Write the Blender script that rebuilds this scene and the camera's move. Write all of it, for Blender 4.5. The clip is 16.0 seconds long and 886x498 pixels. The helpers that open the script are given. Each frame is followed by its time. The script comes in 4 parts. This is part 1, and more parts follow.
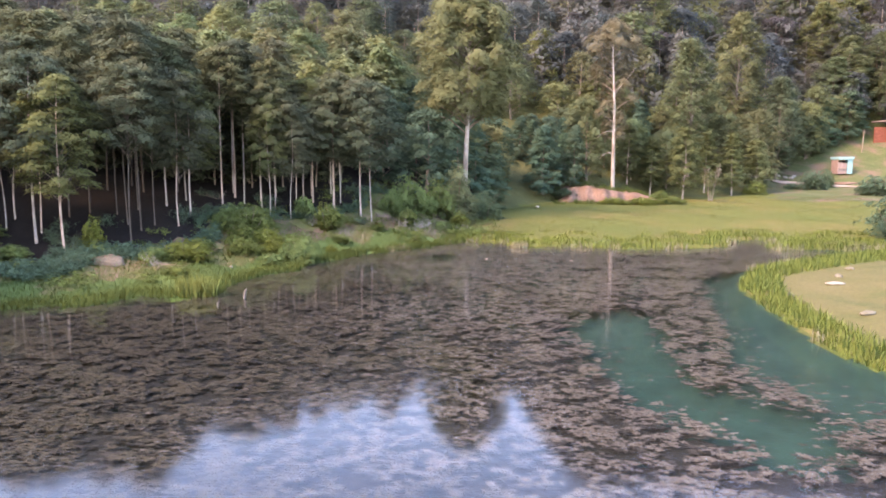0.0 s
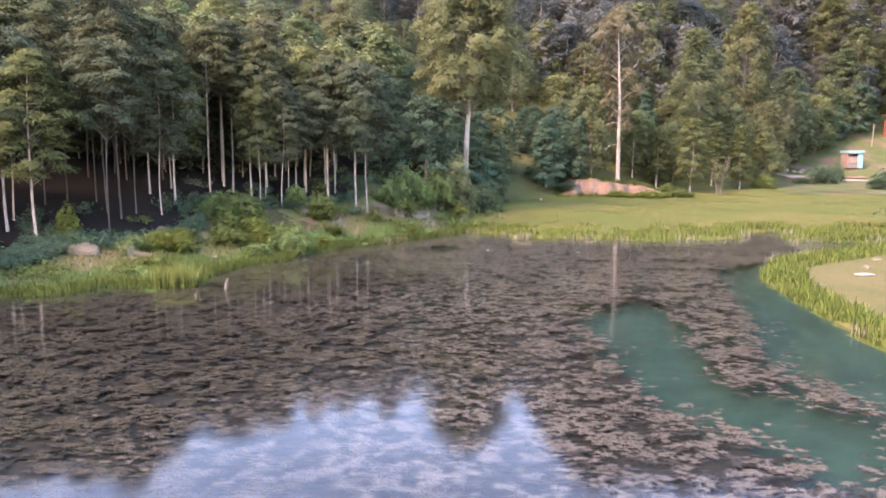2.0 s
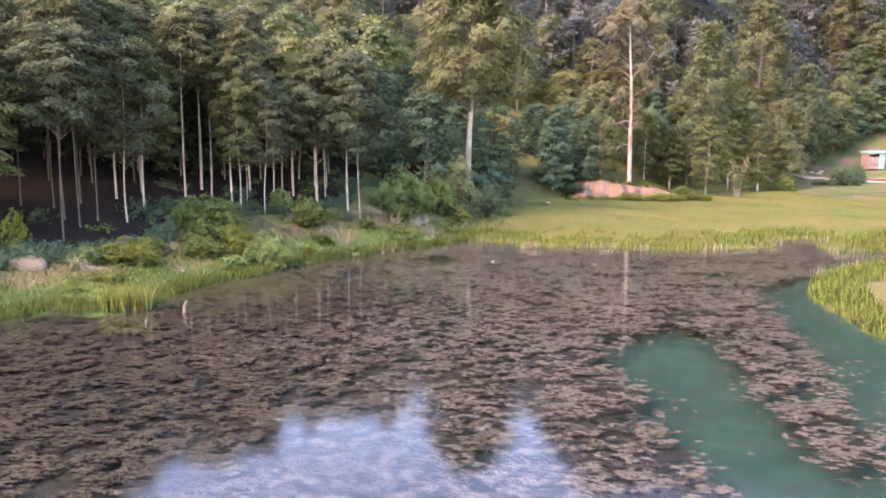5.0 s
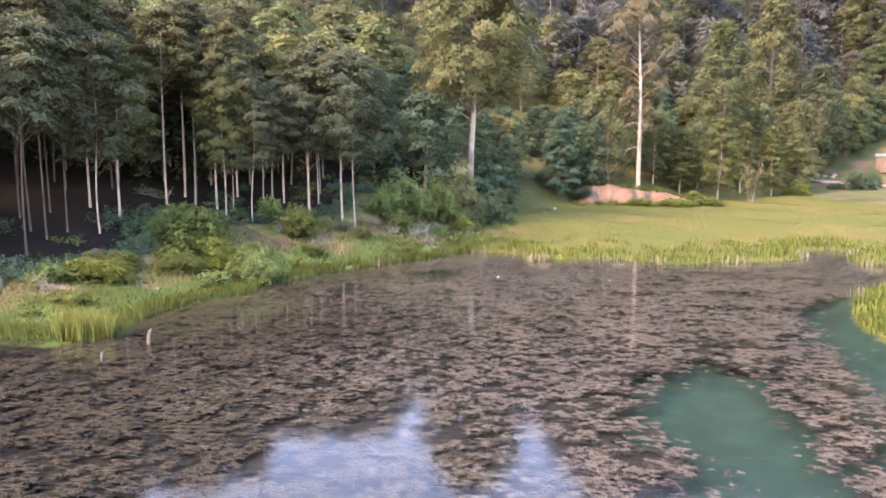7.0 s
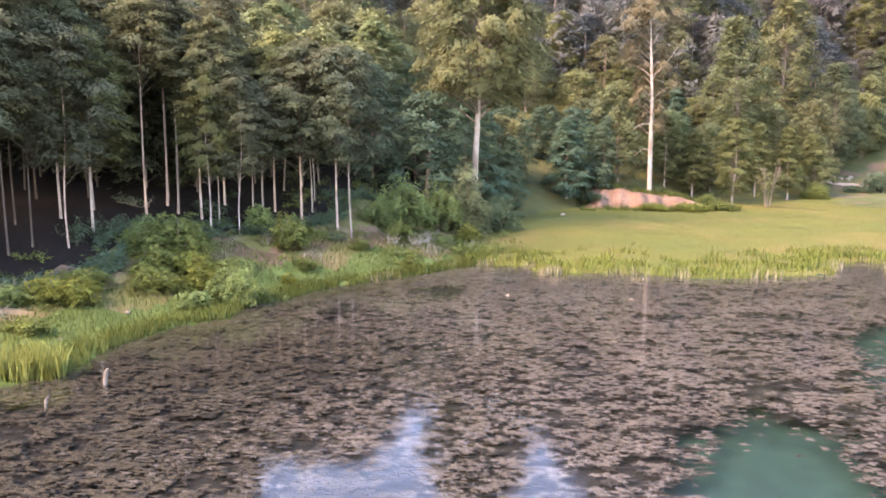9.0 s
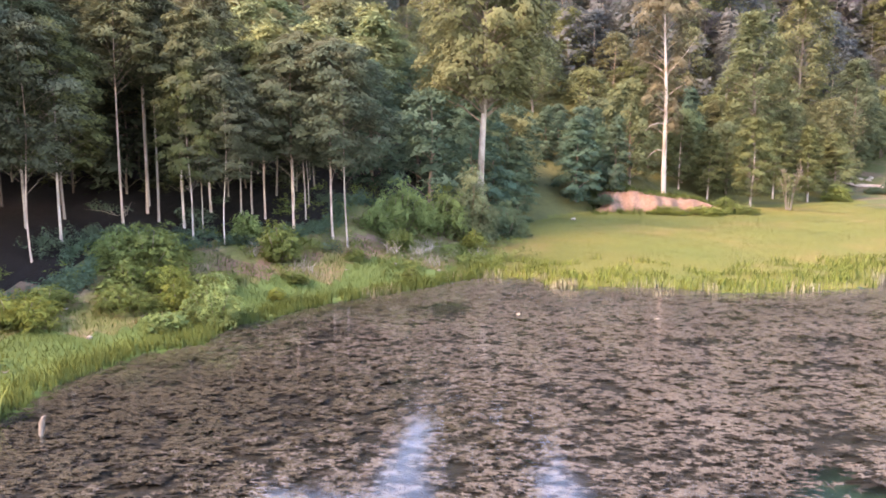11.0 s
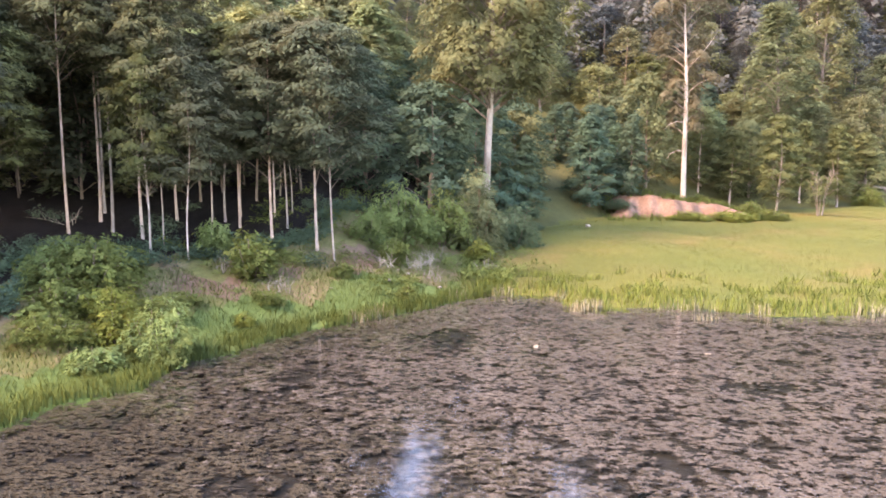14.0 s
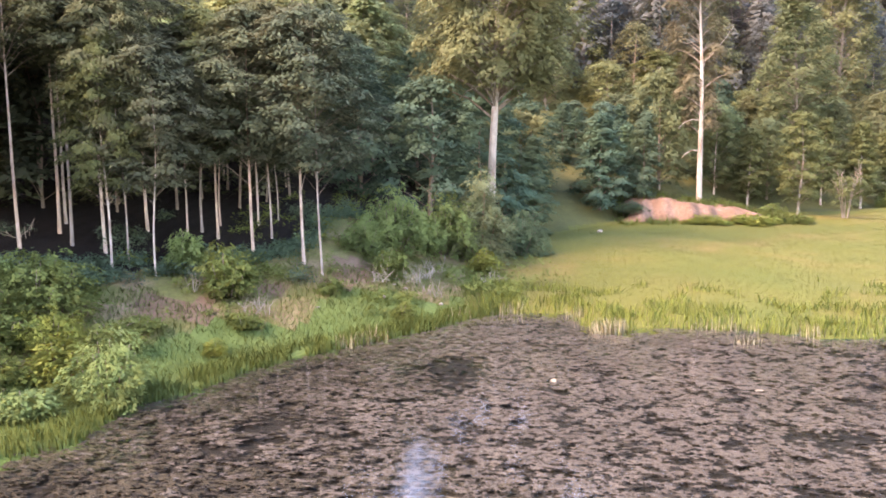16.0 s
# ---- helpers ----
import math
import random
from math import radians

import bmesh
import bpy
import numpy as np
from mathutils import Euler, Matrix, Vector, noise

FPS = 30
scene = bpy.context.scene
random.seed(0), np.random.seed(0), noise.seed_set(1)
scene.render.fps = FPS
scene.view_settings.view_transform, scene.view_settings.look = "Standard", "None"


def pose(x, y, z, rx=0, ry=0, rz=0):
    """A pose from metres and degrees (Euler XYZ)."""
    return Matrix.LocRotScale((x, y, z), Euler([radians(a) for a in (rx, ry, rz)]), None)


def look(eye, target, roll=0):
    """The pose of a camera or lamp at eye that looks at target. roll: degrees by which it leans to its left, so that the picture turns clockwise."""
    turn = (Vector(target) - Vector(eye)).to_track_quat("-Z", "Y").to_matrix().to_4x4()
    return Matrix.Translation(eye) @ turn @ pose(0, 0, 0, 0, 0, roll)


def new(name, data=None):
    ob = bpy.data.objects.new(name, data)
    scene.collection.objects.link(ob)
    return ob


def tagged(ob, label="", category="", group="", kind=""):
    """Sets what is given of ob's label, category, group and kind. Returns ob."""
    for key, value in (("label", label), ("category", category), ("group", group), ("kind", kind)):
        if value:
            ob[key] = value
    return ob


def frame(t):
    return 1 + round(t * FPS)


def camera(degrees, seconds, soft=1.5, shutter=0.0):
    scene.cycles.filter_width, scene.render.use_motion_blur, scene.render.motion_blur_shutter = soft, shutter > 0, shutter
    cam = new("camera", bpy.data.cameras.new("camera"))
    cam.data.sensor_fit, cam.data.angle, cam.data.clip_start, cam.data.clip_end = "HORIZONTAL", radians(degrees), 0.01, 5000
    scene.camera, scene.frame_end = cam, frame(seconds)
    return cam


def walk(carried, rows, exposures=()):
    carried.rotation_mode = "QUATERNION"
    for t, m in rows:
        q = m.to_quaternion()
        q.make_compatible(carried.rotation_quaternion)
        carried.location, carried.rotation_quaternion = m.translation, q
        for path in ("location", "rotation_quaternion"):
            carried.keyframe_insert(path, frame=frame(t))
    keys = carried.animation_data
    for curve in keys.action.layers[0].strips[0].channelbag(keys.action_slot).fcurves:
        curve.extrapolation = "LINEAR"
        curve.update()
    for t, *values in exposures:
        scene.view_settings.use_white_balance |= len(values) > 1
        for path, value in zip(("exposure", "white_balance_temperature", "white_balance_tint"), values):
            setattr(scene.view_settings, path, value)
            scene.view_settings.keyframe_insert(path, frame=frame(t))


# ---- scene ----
cam = camera(64.0, 16.0, soft=1.8)
PATH = [
    (0, (0.052, -0.075, 7.949), (0.014, 1.909, 7.694), -0.2),
    (0.5, (0.095, 0.602, 7.746), (0.057, 2.586, 7.49), -0.2),
    (1, (0.117, 1.346, 7.478), (0.079, 3.329, 7.221), -0.2),
    (1.5, (0.132, 2.144, 7.197), (0.092, 4.127, 6.94), -0.1),
    (2, (0.132, 2.977, 6.953), (0.092, 4.959, 6.694), -0.1),
    (2.5, (0.119, 3.892, 6.81), (0.079, 5.875, 6.552), -0.1),
    (3, (0.151, 4.852, 6.77), (0.11, 6.836, 6.514), -0.1),
    (3.5, (0.172, 5.876, 6.769), (0.13, 7.859, 6.513), -0.1),
    (4, (0.239, 6.853, 6.804), (0.195, 8.836, 6.547), -0.1),
    (6.5, (0.229, 11.751, 7.064), (0.177, 13.734, 6.811), -0.2),
    (7, (0.189, 12.763, 7.177), (0.137, 14.746, 6.924), -0.1),
    (7.5, (0.159, 13.79, 7.261), (0.105, 15.774, 7.008), -0.1),
    (8, (0.117, 14.785, 7.344), (0.063, 16.768, 7.092), -0.2),
    (8.5, (0.029, 15.829, 7.432), (-0.026, 17.812, 7.18), -0.2),
    (9, (-0.053, 16.847, 7.501), (-0.109, 18.83, 7.249), -0.2),
    (11.5, (-0.064, 21.881, 7.644), (-0.136, 23.864, 7.395), -0.4),
    (12, (-0.15, 22.905, 7.51), (-0.222, 24.889, 7.265), -0.4),
    (12.5, (-0.172, 23.958, 7.505), (-0.244, 25.941, 7.26), -0.4),
    (13, (-0.153, 25.059, 7.47), (-0.226, 27.043, 7.229), -0.4),
    (13.5, (-0.194, 26.156, 7.46), (-0.268, 28.141, 7.218), -0.4),
    (14, (-0.215, 27.259, 7.426), (-0.293, 29.243, 7.185), -0.4),
    (14.5, (-0.221, 28.393, 7.388), (-0.3, 30.377, 7.149), -0.5),
    (15, (-0.229, 29.546, 7.368), (-0.311, 31.53, 7.13), -0.6),
    (15.5, (-0.278, 30.673, 7.392), (-0.363, 32.657, 7.156), -0.7),
    (16, (-0.277, 31.622, 7.423), (-0.364, 33.606, 7.188), -0.8),
]
walk(cam, [(t, look(eye, target, roll)) for t, eye, target, roll in PATH], [(0, 2.7, 7700, 31), (4, 2.8, 7950, 33), (16, 3.06, 8300, 33)])

# ---- sky and sun ----
SUN_EL, SUN_AZ = 41.0, -124.0          # degrees; azimuth clockwise from +y (ahead)
world = bpy.data.worlds.new("evening_sky")
scene.world = world
world.use_nodes = True
wn = world.node_tree
sky = wn.nodes.new("ShaderNodeTexSky")
sky.sky_type, sky.sun_disc = "NISHITA", False
sky.sun_elevation, sky.sun_rotation = radians(SUN_EL), radians(SUN_AZ)
sky.air_density, sky.dust_density, sky.ozone_density = 1.0, 0.2, 2.4
wn.links.new(sky.outputs[0], wn.nodes["Background"].inputs[0])
wn.nodes["Background"].inputs[1].default_value = 0.29

sun = new("sun", bpy.data.lights.new("sun", "SUN"))
sun.data.energy, sun.data.angle, sun.data.color = 2.7, radians(36), (1.0, 0.8, 0.6)
sd = Vector((math.sin(radians(SUN_AZ)) * math.cos(radians(SUN_EL)), math.cos(radians(SUN_AZ)) * math.cos(radians(SUN_EL)), math.sin(radians(SUN_EL))))
sun.matrix_world = look(sd * 60, (0, 0, 0))


# ---- materials ----
def mat(name):
    m = bpy.data.materials.new(name)
    m.use_nodes = True
    n = m.node_tree.nodes
    n.clear()
    out = n.new("ShaderNodeOutputMaterial")
    return m, n, m.node_tree.links, out


def ramp(n, stops):
    r = n.new("ShaderNodeValToRGB")
    e = r.color_ramp.elements
    while len(e) < len(stops):
        e.new(0.5)
    for k, (p, c) in zip(e, stops):
        k.position, k.color = p, (*c, 1)
    return r


def noise_tex(n, l, scale, detail=4.0, rough=0.6, stretch=None):
    t = n.new("ShaderNodeTexNoise")
    t.inputs["Scale"].default_value, t.inputs["Detail"].default_value, t.inputs["Roughness"].default_value = scale, detail, rough
    tc = n.new("ShaderNodeTexCoord")
    if stretch:
        mp = n.new("ShaderNodeMapping")
        mp.inputs["Scale"].default_value = stretch
        l.new(tc.outputs["Object"], mp.inputs["Vector"])
        l.new(mp.outputs[0], t.inputs["Vector"])
    else:
        l.new(tc.outputs["Object"], t.inputs["Vector"])
    return t


def mix_rgb(n, l, fac, a, b, mode="MIX"):
    m = n.new("ShaderNodeMix")
    m.data_type, m.blend_type = "RGBA", mode
    for sock, v in ((m.inputs[0], fac), (m.inputs[6], a), (m.inputs[7], b)):
        if hasattr(v, "is_linked"):
            l.new(v, sock)
        else:
            sock.default_value = v if isinstance(v, float) else (*v, 1)
    return m.outputs[2]


def leaf_mat(name, dark, light, translucent=0.3, cast=1.0, patch=0.9):
    """Foliage: every leaf spray its own shade, every plant its own cast, light coming through."""
    m, n, l, out = mat(name)
    geo, info = n.new("ShaderNodeNewGeometry"), n.new("ShaderNodeObjectInfo")
    mid = [(a + b) / 2 for a, b in zip(dark, light)]
    r = ramp(n, [(0.0, tuple(0.75 * a + 0.25 * b for a, b in zip(mid, dark))), (0.5, tuple(mid)), (1.0, tuple(0.75 * a + 0.25 * b for a, b in zip(mid, light)))])
    l.new(geo.outputs["Random Per Island"], r.inputs[0])
    big = noise_tex(n, l, patch, 3.0)
    r2 = ramp(n, [(0.35, (0.84, 0.84, 0.84)), (0.7, (1.16, 1.16, 1.1))])
    l.new(big.outputs[0], r2.inputs[0])
    c = mix_rgb(n, l, 1.0, r.outputs[0], r2.outputs[0], "MULTIPLY")
    r3 = ramp(n, [(0.0, (0.75, 0.92, 0.98)), (0.2, (1.08, 1.05, 0.92)), (0.4, (0.72, 0.78, 0.85)), (0.6, (1.2, 1.15, 0.92)), (0.8, (1.0, 0.88, 0.88)), (1.0, (0.95, 1.12, 1.0))])
    l.new(info.outputs["Random"], r3.inputs[0])
    c = mix_rgb(n, l, cast, c, mix_rgb(n, l, 1.0, c, r3.outputs[0], "MULTIPLY"))
    d, t, mx = n.new("ShaderNodeBsdfDiffuse"), n.new("ShaderNodeBsdfTranslucent"), n.new("ShaderNodeMixShader")
    l.new(c, d.inputs[0]), l.new(c, t.inputs[0])
    mx.inputs[0].default_value = translucent
    l.new(d.outputs[0], mx.inputs[1]), l.new(t.outputs[0], mx.inputs[2])
    l.new(mx.outputs[0], out.inputs[0])
    return m


def rough_mat(name, stops, scale, fine=12.0, bump=0.4, rough=0.9, stretch=None, island=False, vary=False):
    """Earth, bark, stone, painted boards: noise at two scales, with relief."""
    m, n, l, out = mat(name)
    p = n.new("ShaderNodeBsdfPrincipled")
    p.inputs["Roughness"].default_value = rough
    p.inputs["Specular IOR Level"].default_value = 0.15
    a, b = noise_tex(n, l, scale, 5.0, 0.6, stretch), noise_tex(n, l, fine, 6.0, 0.7, stretch)
    r = ramp(n, stops)
    l.new(a.outputs[0], r.inputs[0])
    r2 = ramp(n, [(0.3, (0.7, 0.7, 0.7)), (0.7, (1.25, 1.25, 1.25))])
    l.new(b.outputs[0], r2.inputs[0])
    c = mix_rgb(n, l, 1.0, r.outputs[0], r2.outputs[0], "MULTIPLY")
    if island:
        geo = n.new("ShaderNodeNewGeometry")
        r3 = ramp(n, [(0.0, (0.85, 0.85, 0.85)), (1.0, (1.15, 1.14, 1.13))])
        l.new(geo.outputs["Random Per Island"], r3.inputs[0])
        c = mix_rgb(n, l, 1.0, c, r3.outputs[0], "MULTIPLY")
    if vary:
        info = n.new("ShaderNodeObjectInfo")
        # random tone per trunk; the reddish stop colours some as if warmly lit
        r4 = ramp(n, [(0.0, (0.6, 0.58, 0.57)), (0.4, (1.0, 0.98, 0.97)), (0.7, (1.15, 0.95, 0.84)), (1.0, (1.3, 1.28, 1.26))])
        l.new(info.outputs["Random"], r4.inputs[0])
        c = mix_rgb(n, l, 1.0, c, r4.outputs[0], "MULTIPLY")
    l.new(c, p.inputs["Base Color"])
    bp = n.new("ShaderNodeBump")
    bp.inputs["Strength"].default_value, bp.inputs["Distance"].default_value = bump, 0.05
    l.new(b.outputs[0], bp.inputs["Height"])
    l.new(bp.outputs[0], p.inputs["Normal"])
    l.new(p.outputs[0], out.inputs[0])
    return m


def water_mat():
    m, n, l, out = mat("pond_water")
    lw, tr, gl, mx = n.new("ShaderNodeLayerWeight"), n.new("ShaderNodeBsdfTransparent"), n.new("ShaderNodeBsdfGlossy"), n.new("ShaderNodeMixShader")
    lw.inputs["Blend"].default_value = 0.5
    fr = lw.outputs["Facing"]
    for step, by in (("POWER", 5.0), ("MULTIPLY", 0.97), ("ADD", 0.03)):
        q = n.new("ShaderNodeMath")
        q.operation = step
        q.inputs[1].default_value = by
        l.new(fr, q.inputs[0])
        fr = q.outputs[0]
    gl.inputs["Roughness"].default_value = 0.085
    tr.inputs[0].default_value = (0.86, 0.93, 0.9, 1)
    a = noise_tex(n, l, 2.2, 3.0, 0.5, (1, 0.45, 1))
    bp = n.new("ShaderNodeBump")
    bp.inputs["Strength"].default_value, bp.inputs["Distance"].default_value = 0.026, 0.05
    l.new(a.outputs[0], bp.inputs["Height"])
    l.new(bp.outputs[0], gl.inputs["Normal"])
    l.new(fr, mx.inputs[0]), l.new(tr.outputs[0], mx.inputs[1]), l.new(gl.outputs[0], mx.inputs[2])
    l.new(mx.outputs[0], out.inputs[0])
    return m


WATER = water_mat()
SILT = rough_mat("green_silt", [(0.3, (0.0072, 0.0225, 0.0155)), (0.7, (0.014, 0.036, 0.026))], 0.25, 1.2, 0.1)
# litter taken almost to black, the canopy's shade included in its colour
SHADED_LITTER = rough_mat("shaded_litter", [(0.3, (0.0058, 0.0042, 0.0034)), (0.7, (0.013, 0.0092, 0.007))], 0.5, 6.0, 0.8)
TURF = rough_mat("turf", [(0.3, (0.055, 0.068, 0.013)), (0.52, (0.07, 0.073, 0.015)), (0.7, (0.104, 0.081, 0.025))], 0.1, 4.0, 0.4)
BANK = rough_mat("grassy_bank", [(0.3, (0.07, 0.09, 0.026)), (0.48, (0.105, 0.1, 0.036)), (0.62, (0.165, 0.122, 0.07))], 0.4, 5.0, 0.8)
BANK_TURF = rough_mat("bank_turf", [(0.3, (0.05, 0.086, 0.022)), (0.7, (0.078, 0.108, 0.03))], 0.3, 5.0, 0.8)
SLOPE = rough_mat("slope_floor", [(0.3, (0.038, 0.044, 0.014)), (0.7, (0.072, 0.07, 0.024))], 0.35, 3.0, 0.8)
PASTURE = rough_mat("rough_pasture", [(0.3, (0.04, 0.056, 0.017)), (0.5, (0.06, 0.066, 0.024)), (0.64, (0.1, 0.07, 0.045))], 0.25, 4.0, 0.8)
SAND = rough_mat("sandy_ground", [(0.3, (0.05, 0.055, 0.013)), (0.5, (0.075, 0.066, 0.02)), (0.7, (0.088, 0.073, 0.026))], 0.3, 5.0, 0.4)
PINK_EARTH = rough_mat("pink_earth", [(0.3, (0.1, 0.066, 0.04)), (0.7, (0.15, 0.1, 0.066))], 0.9, 6.0, 0.9)
CLAY = rough_mat("red_clay", [(0.3, (0.085, 0.052, 0.032)), (0.5, (0.13, 0.08, 0.055)), (0.7, (0.165, 0.108, 0.08))], 0.5, 3.0, 1.0)
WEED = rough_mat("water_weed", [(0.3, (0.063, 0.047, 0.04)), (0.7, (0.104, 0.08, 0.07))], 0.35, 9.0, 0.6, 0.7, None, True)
# lower tufts, browned down so the mat grades into shaded gaps
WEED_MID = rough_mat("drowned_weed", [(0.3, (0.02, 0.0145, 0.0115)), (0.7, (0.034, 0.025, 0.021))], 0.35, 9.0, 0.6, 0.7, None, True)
# the weed again, darkened to carry the wood's shade and reflection on the left
WEED_SHADED = rough_mat("shaded_weed", [(0.3, (0.033, 0.0235, 0.016)), (0.7, (0.053, 0.039, 0.027))], 0.35, 9.0, 0.6, 0.7, None, True)
# lowest layer, near black: shade between the tufts put into its colour
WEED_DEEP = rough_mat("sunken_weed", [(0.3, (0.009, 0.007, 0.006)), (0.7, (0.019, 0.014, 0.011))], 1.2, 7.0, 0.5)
PALE_BARK = rough_mat("pale_bark", [(0.3, (0.15, 0.12, 0.10)), (0.5, (0.29, 0.26, 0.225)), (0.62, (0.25, 0.2, 0.165)), (0.75, (0.08, 0.062, 0.05))], 1.6, 9.0, 0.5, 0.8, (1, 1, 0.35), False, True)
GREY_BARK = rough_mat("grey_bark", [(0.3, (0.10, 0.08, 0.06)), (0.7, (0.2, 0.165, 0.13))], 2.0, 9.0, 0.7, 0.9, (1, 1, 0.3))
# darker bark for trunks inside the wood, their shade put into the colour
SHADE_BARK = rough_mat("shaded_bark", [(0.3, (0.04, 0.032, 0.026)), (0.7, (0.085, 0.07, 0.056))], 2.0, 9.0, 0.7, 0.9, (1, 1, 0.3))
RED_STEM = rough_mat("reddish_stems", [(0.3, (0.14, 0.08, 0.05)), (0.7, (0.22, 0.14, 0.095))], 2.0, 9.0, 0.5, 0.9, (1, 1, 0.3))
BARE_WOOD = rough_mat("bare_wood", [(0.3, (0.13, 0.095, 0.07)), (0.44, (0.23, 0.2, 0.17)), (0.58, (0.265, 0.232, 0.196)), (0.66, (0.17, 0.085, 0.052))], 0.9, 8.0, 0.5, 0.85, (1, 1, 0.25))

LEAF_WOOD = leaf_mat("plantation_leaves", (0.054, 0.064, 0.042), (0.1, 0.108, 0.066), 0.3, 0.75)
LEAF_YOUNG = leaf_mat("fresh_leaves", (0.066, 0.08, 0.037), (0.116, 0.128, 0.058), 0.35, 0.4)
# plantation leaves again, lighter: sun on the rear treetops put into the colour
LEAF_SUNLIT = leaf_mat("sunlit_leaves", (0.095, 0.113, 0.06), (0.165, 0.182, 0.095), 0.35)
LEAF_DARK = leaf_mat("dark_leaves", (0.054, 0.093, 0.064), (0.094, 0.136, 0.09), 0.4, 0.7)
LEAF_HILL = leaf_mat("hillside_leaves", (0.085, 0.103, 0.056), (0.136, 0.153, 0.084), 0.42)
# pale bluish grey: distance haze mixed into the leaf colour
LEAF_HAZED = leaf_mat("hazed_leaves", (0.072, 0.078, 0.08), (0.106, 0.11, 0.11), 0.45)
LEAF_SHADE = leaf_mat("shade_leaves", (0.1, 0.15, 0.056), (0.175, 0.228, 0.088), 0.4, 0.12)
LEAF_LIGHT = leaf_mat("light_leaves", (0.078, 0.093, 0.042), (0.12, 0.132, 0.06), 0.4, 0.3)
LEAF_OLIVE = leaf_mat("olive_leaves", (0.085, 0.092, 0.045), (0.134, 0.14, 0.068), 0.35, 0.0)
LEAF_BROWN = leaf_mat("brownish_leaves", (0.09, 0.082, 0.052), (0.14, 0.124, 0.078), 0.3, 0.0)
LEAF_LIME = leaf_mat("lime_leaves", (0.105, 0.128, 0.03), (0.168, 0.182, 0.05), 0.3, 0.3)
LEAF_SAGE = leaf_mat("sage_leaves", (0.1, 0.128, 0.068), (0.158, 0.186, 0.105), 0.35, 0.2)
LEAF_SHRUB = leaf_mat("shrub_leaves", (0.072, 0.1, 0.032), (0.128, 0.153, 0.05), 0.3, 0.25)
GRASS_MEADOW = leaf_mat("meadow_blades", (0.083, 0.095, 0.018), (0.107, 0.11, 0.023), 0.5, 0.0, 0.16)
GRASS_BANK = leaf_mat("bank_blades", (0.082, 0.125, 0.038), (0.13, 0.168, 0.054), 0.45, 0.0, 0.4)
REED = leaf_mat("reed_blades", (0.145, 0.19, 0.045), (0.185, 0.22, 0.06), 0.5, 0.0, 0.3)
REED_FRESH = leaf_mat("fresh_reed", (0.17, 0.22, 0.066), (0.24, 0.28, 0.095), 0.5, 0.0, 0.3)
STRAW = leaf_mat("dry_reed", (0.24, 0.225, 0.14), (0.36, 0.34, 0.235), 0.3, 0.0)


# ---- mesh helpers ----
def mesh_of(name, verts, faces, materials, slots=None, smooth=False):
    me = bpy.data.meshes.new(name)
    me.from_pydata([tuple(v) for v in verts], [], faces)
    for k in materials:
        me.materials.append(k)
    if slots is not None:
        me.polygons.foreach_set("material_index", slots)
    if smooth:
        me.polygons.foreach_set("use_smooth", [True] * len(me.polygons))
    me.update()
    return me


def part(name, me, parent, label=""):
    ob = new(name, me)
    ob.parent = parent
    if label:
        tagged(ob, label)
    return ob


def tube(verts, faces, pts, radii, sides=6):
    """Adds a tapered tube along pts."""
    start = len(verts)
    pts = [Vector(p) for p in pts]
    for i, p in enumerate(pts):
        d = (pts[min(i + 1, len(pts) - 1)] - pts[max(i - 1, 0)]).normalized()
        a = d.cross(Vector((0.31, 0.95, 0.05))).normalized()
        b = d.cross(a)
        for k in range(sides):
            w = 2 * math.pi * k / sides
            verts.append(p + (a * math.cos(w) + b * math.sin(w)) * radii[i])
    for i in range(len(pts) - 1):
        for k in range(sides):
            k2 = (k + 1) % sides
            faces.append((start + i * sides + k, start + i * sides + k2, start + (i + 1) * sides + k2, start + (i + 1) * sides + k))
    faces.append(tuple(start + (len(pts) - 1) * sides + k for k in range(sides)))


def sprays(rng, centres, ways, per, spread, size, droop=0.45, flat=0.12, slim=0.2, rough=0.3):
    """Leaf sprays: round each centre, per slim pointed leaves lie in one drooping fan along its outward way. Returns (n, 3, 3)."""
    c0, w0 = np.asarray(centres, float), np.asarray(ways, float)
    w0[:, 2] = 0
    w0 /= np.linalg.norm(w0, axis=1, keepdims=True) + 1e-6
    s0 = droop + rng.normal(0, 0.22, len(c0))
    c, w, sl = np.repeat(c0, per, 0), np.repeat(w0, per, 0), np.repeat(s0, per)
    n = len(c)
    side = np.stack([-w[:, 1], w[:, 0], np.zeros(n)], 1)
    u, v = rng.uniform(-1, 1, n), rng.normal(0, 0.55, n)
    p = c + w * (u * spread)[:, None] + side * (v * spread)[:, None]
    p[:, 2] += rng.normal(0, flat * spread, n) - sl * spread * u - 0.25 * spread * np.abs(v)
    turn = rng.normal(0, 0.55, n) + v * 0.7
    ax = w * np.cos(turn)[:, None] + side * np.sin(turn)[:, None]
    ax[:, 2] = -sl * np.cos(turn) + rng.normal(-0.08, 0.25, n)
    ax /= np.linalg.norm(ax, axis=1, keepdims=True)
    up = w * sl[:, None] + np.array([0, 0, 1.0]) + rng.normal(0, rough, (n, 3))
    sd2 = np.cross(ax, up)
    sd2 /= np.linalg.norm(sd2, axis=1, keepdims=True) + 1e-6
    ln = size * rng.uniform(0.6, 1.35, n)[:, None]
    wd = ln * slim * rng.uniform(0.75, 1.3, n)[:, None]
    return np.stack([p - ax * ln * 0.4 + sd2 * wd, p + ax * ln * 0.6, p - ax * ln * 0.4 - sd2 * wd], 1)


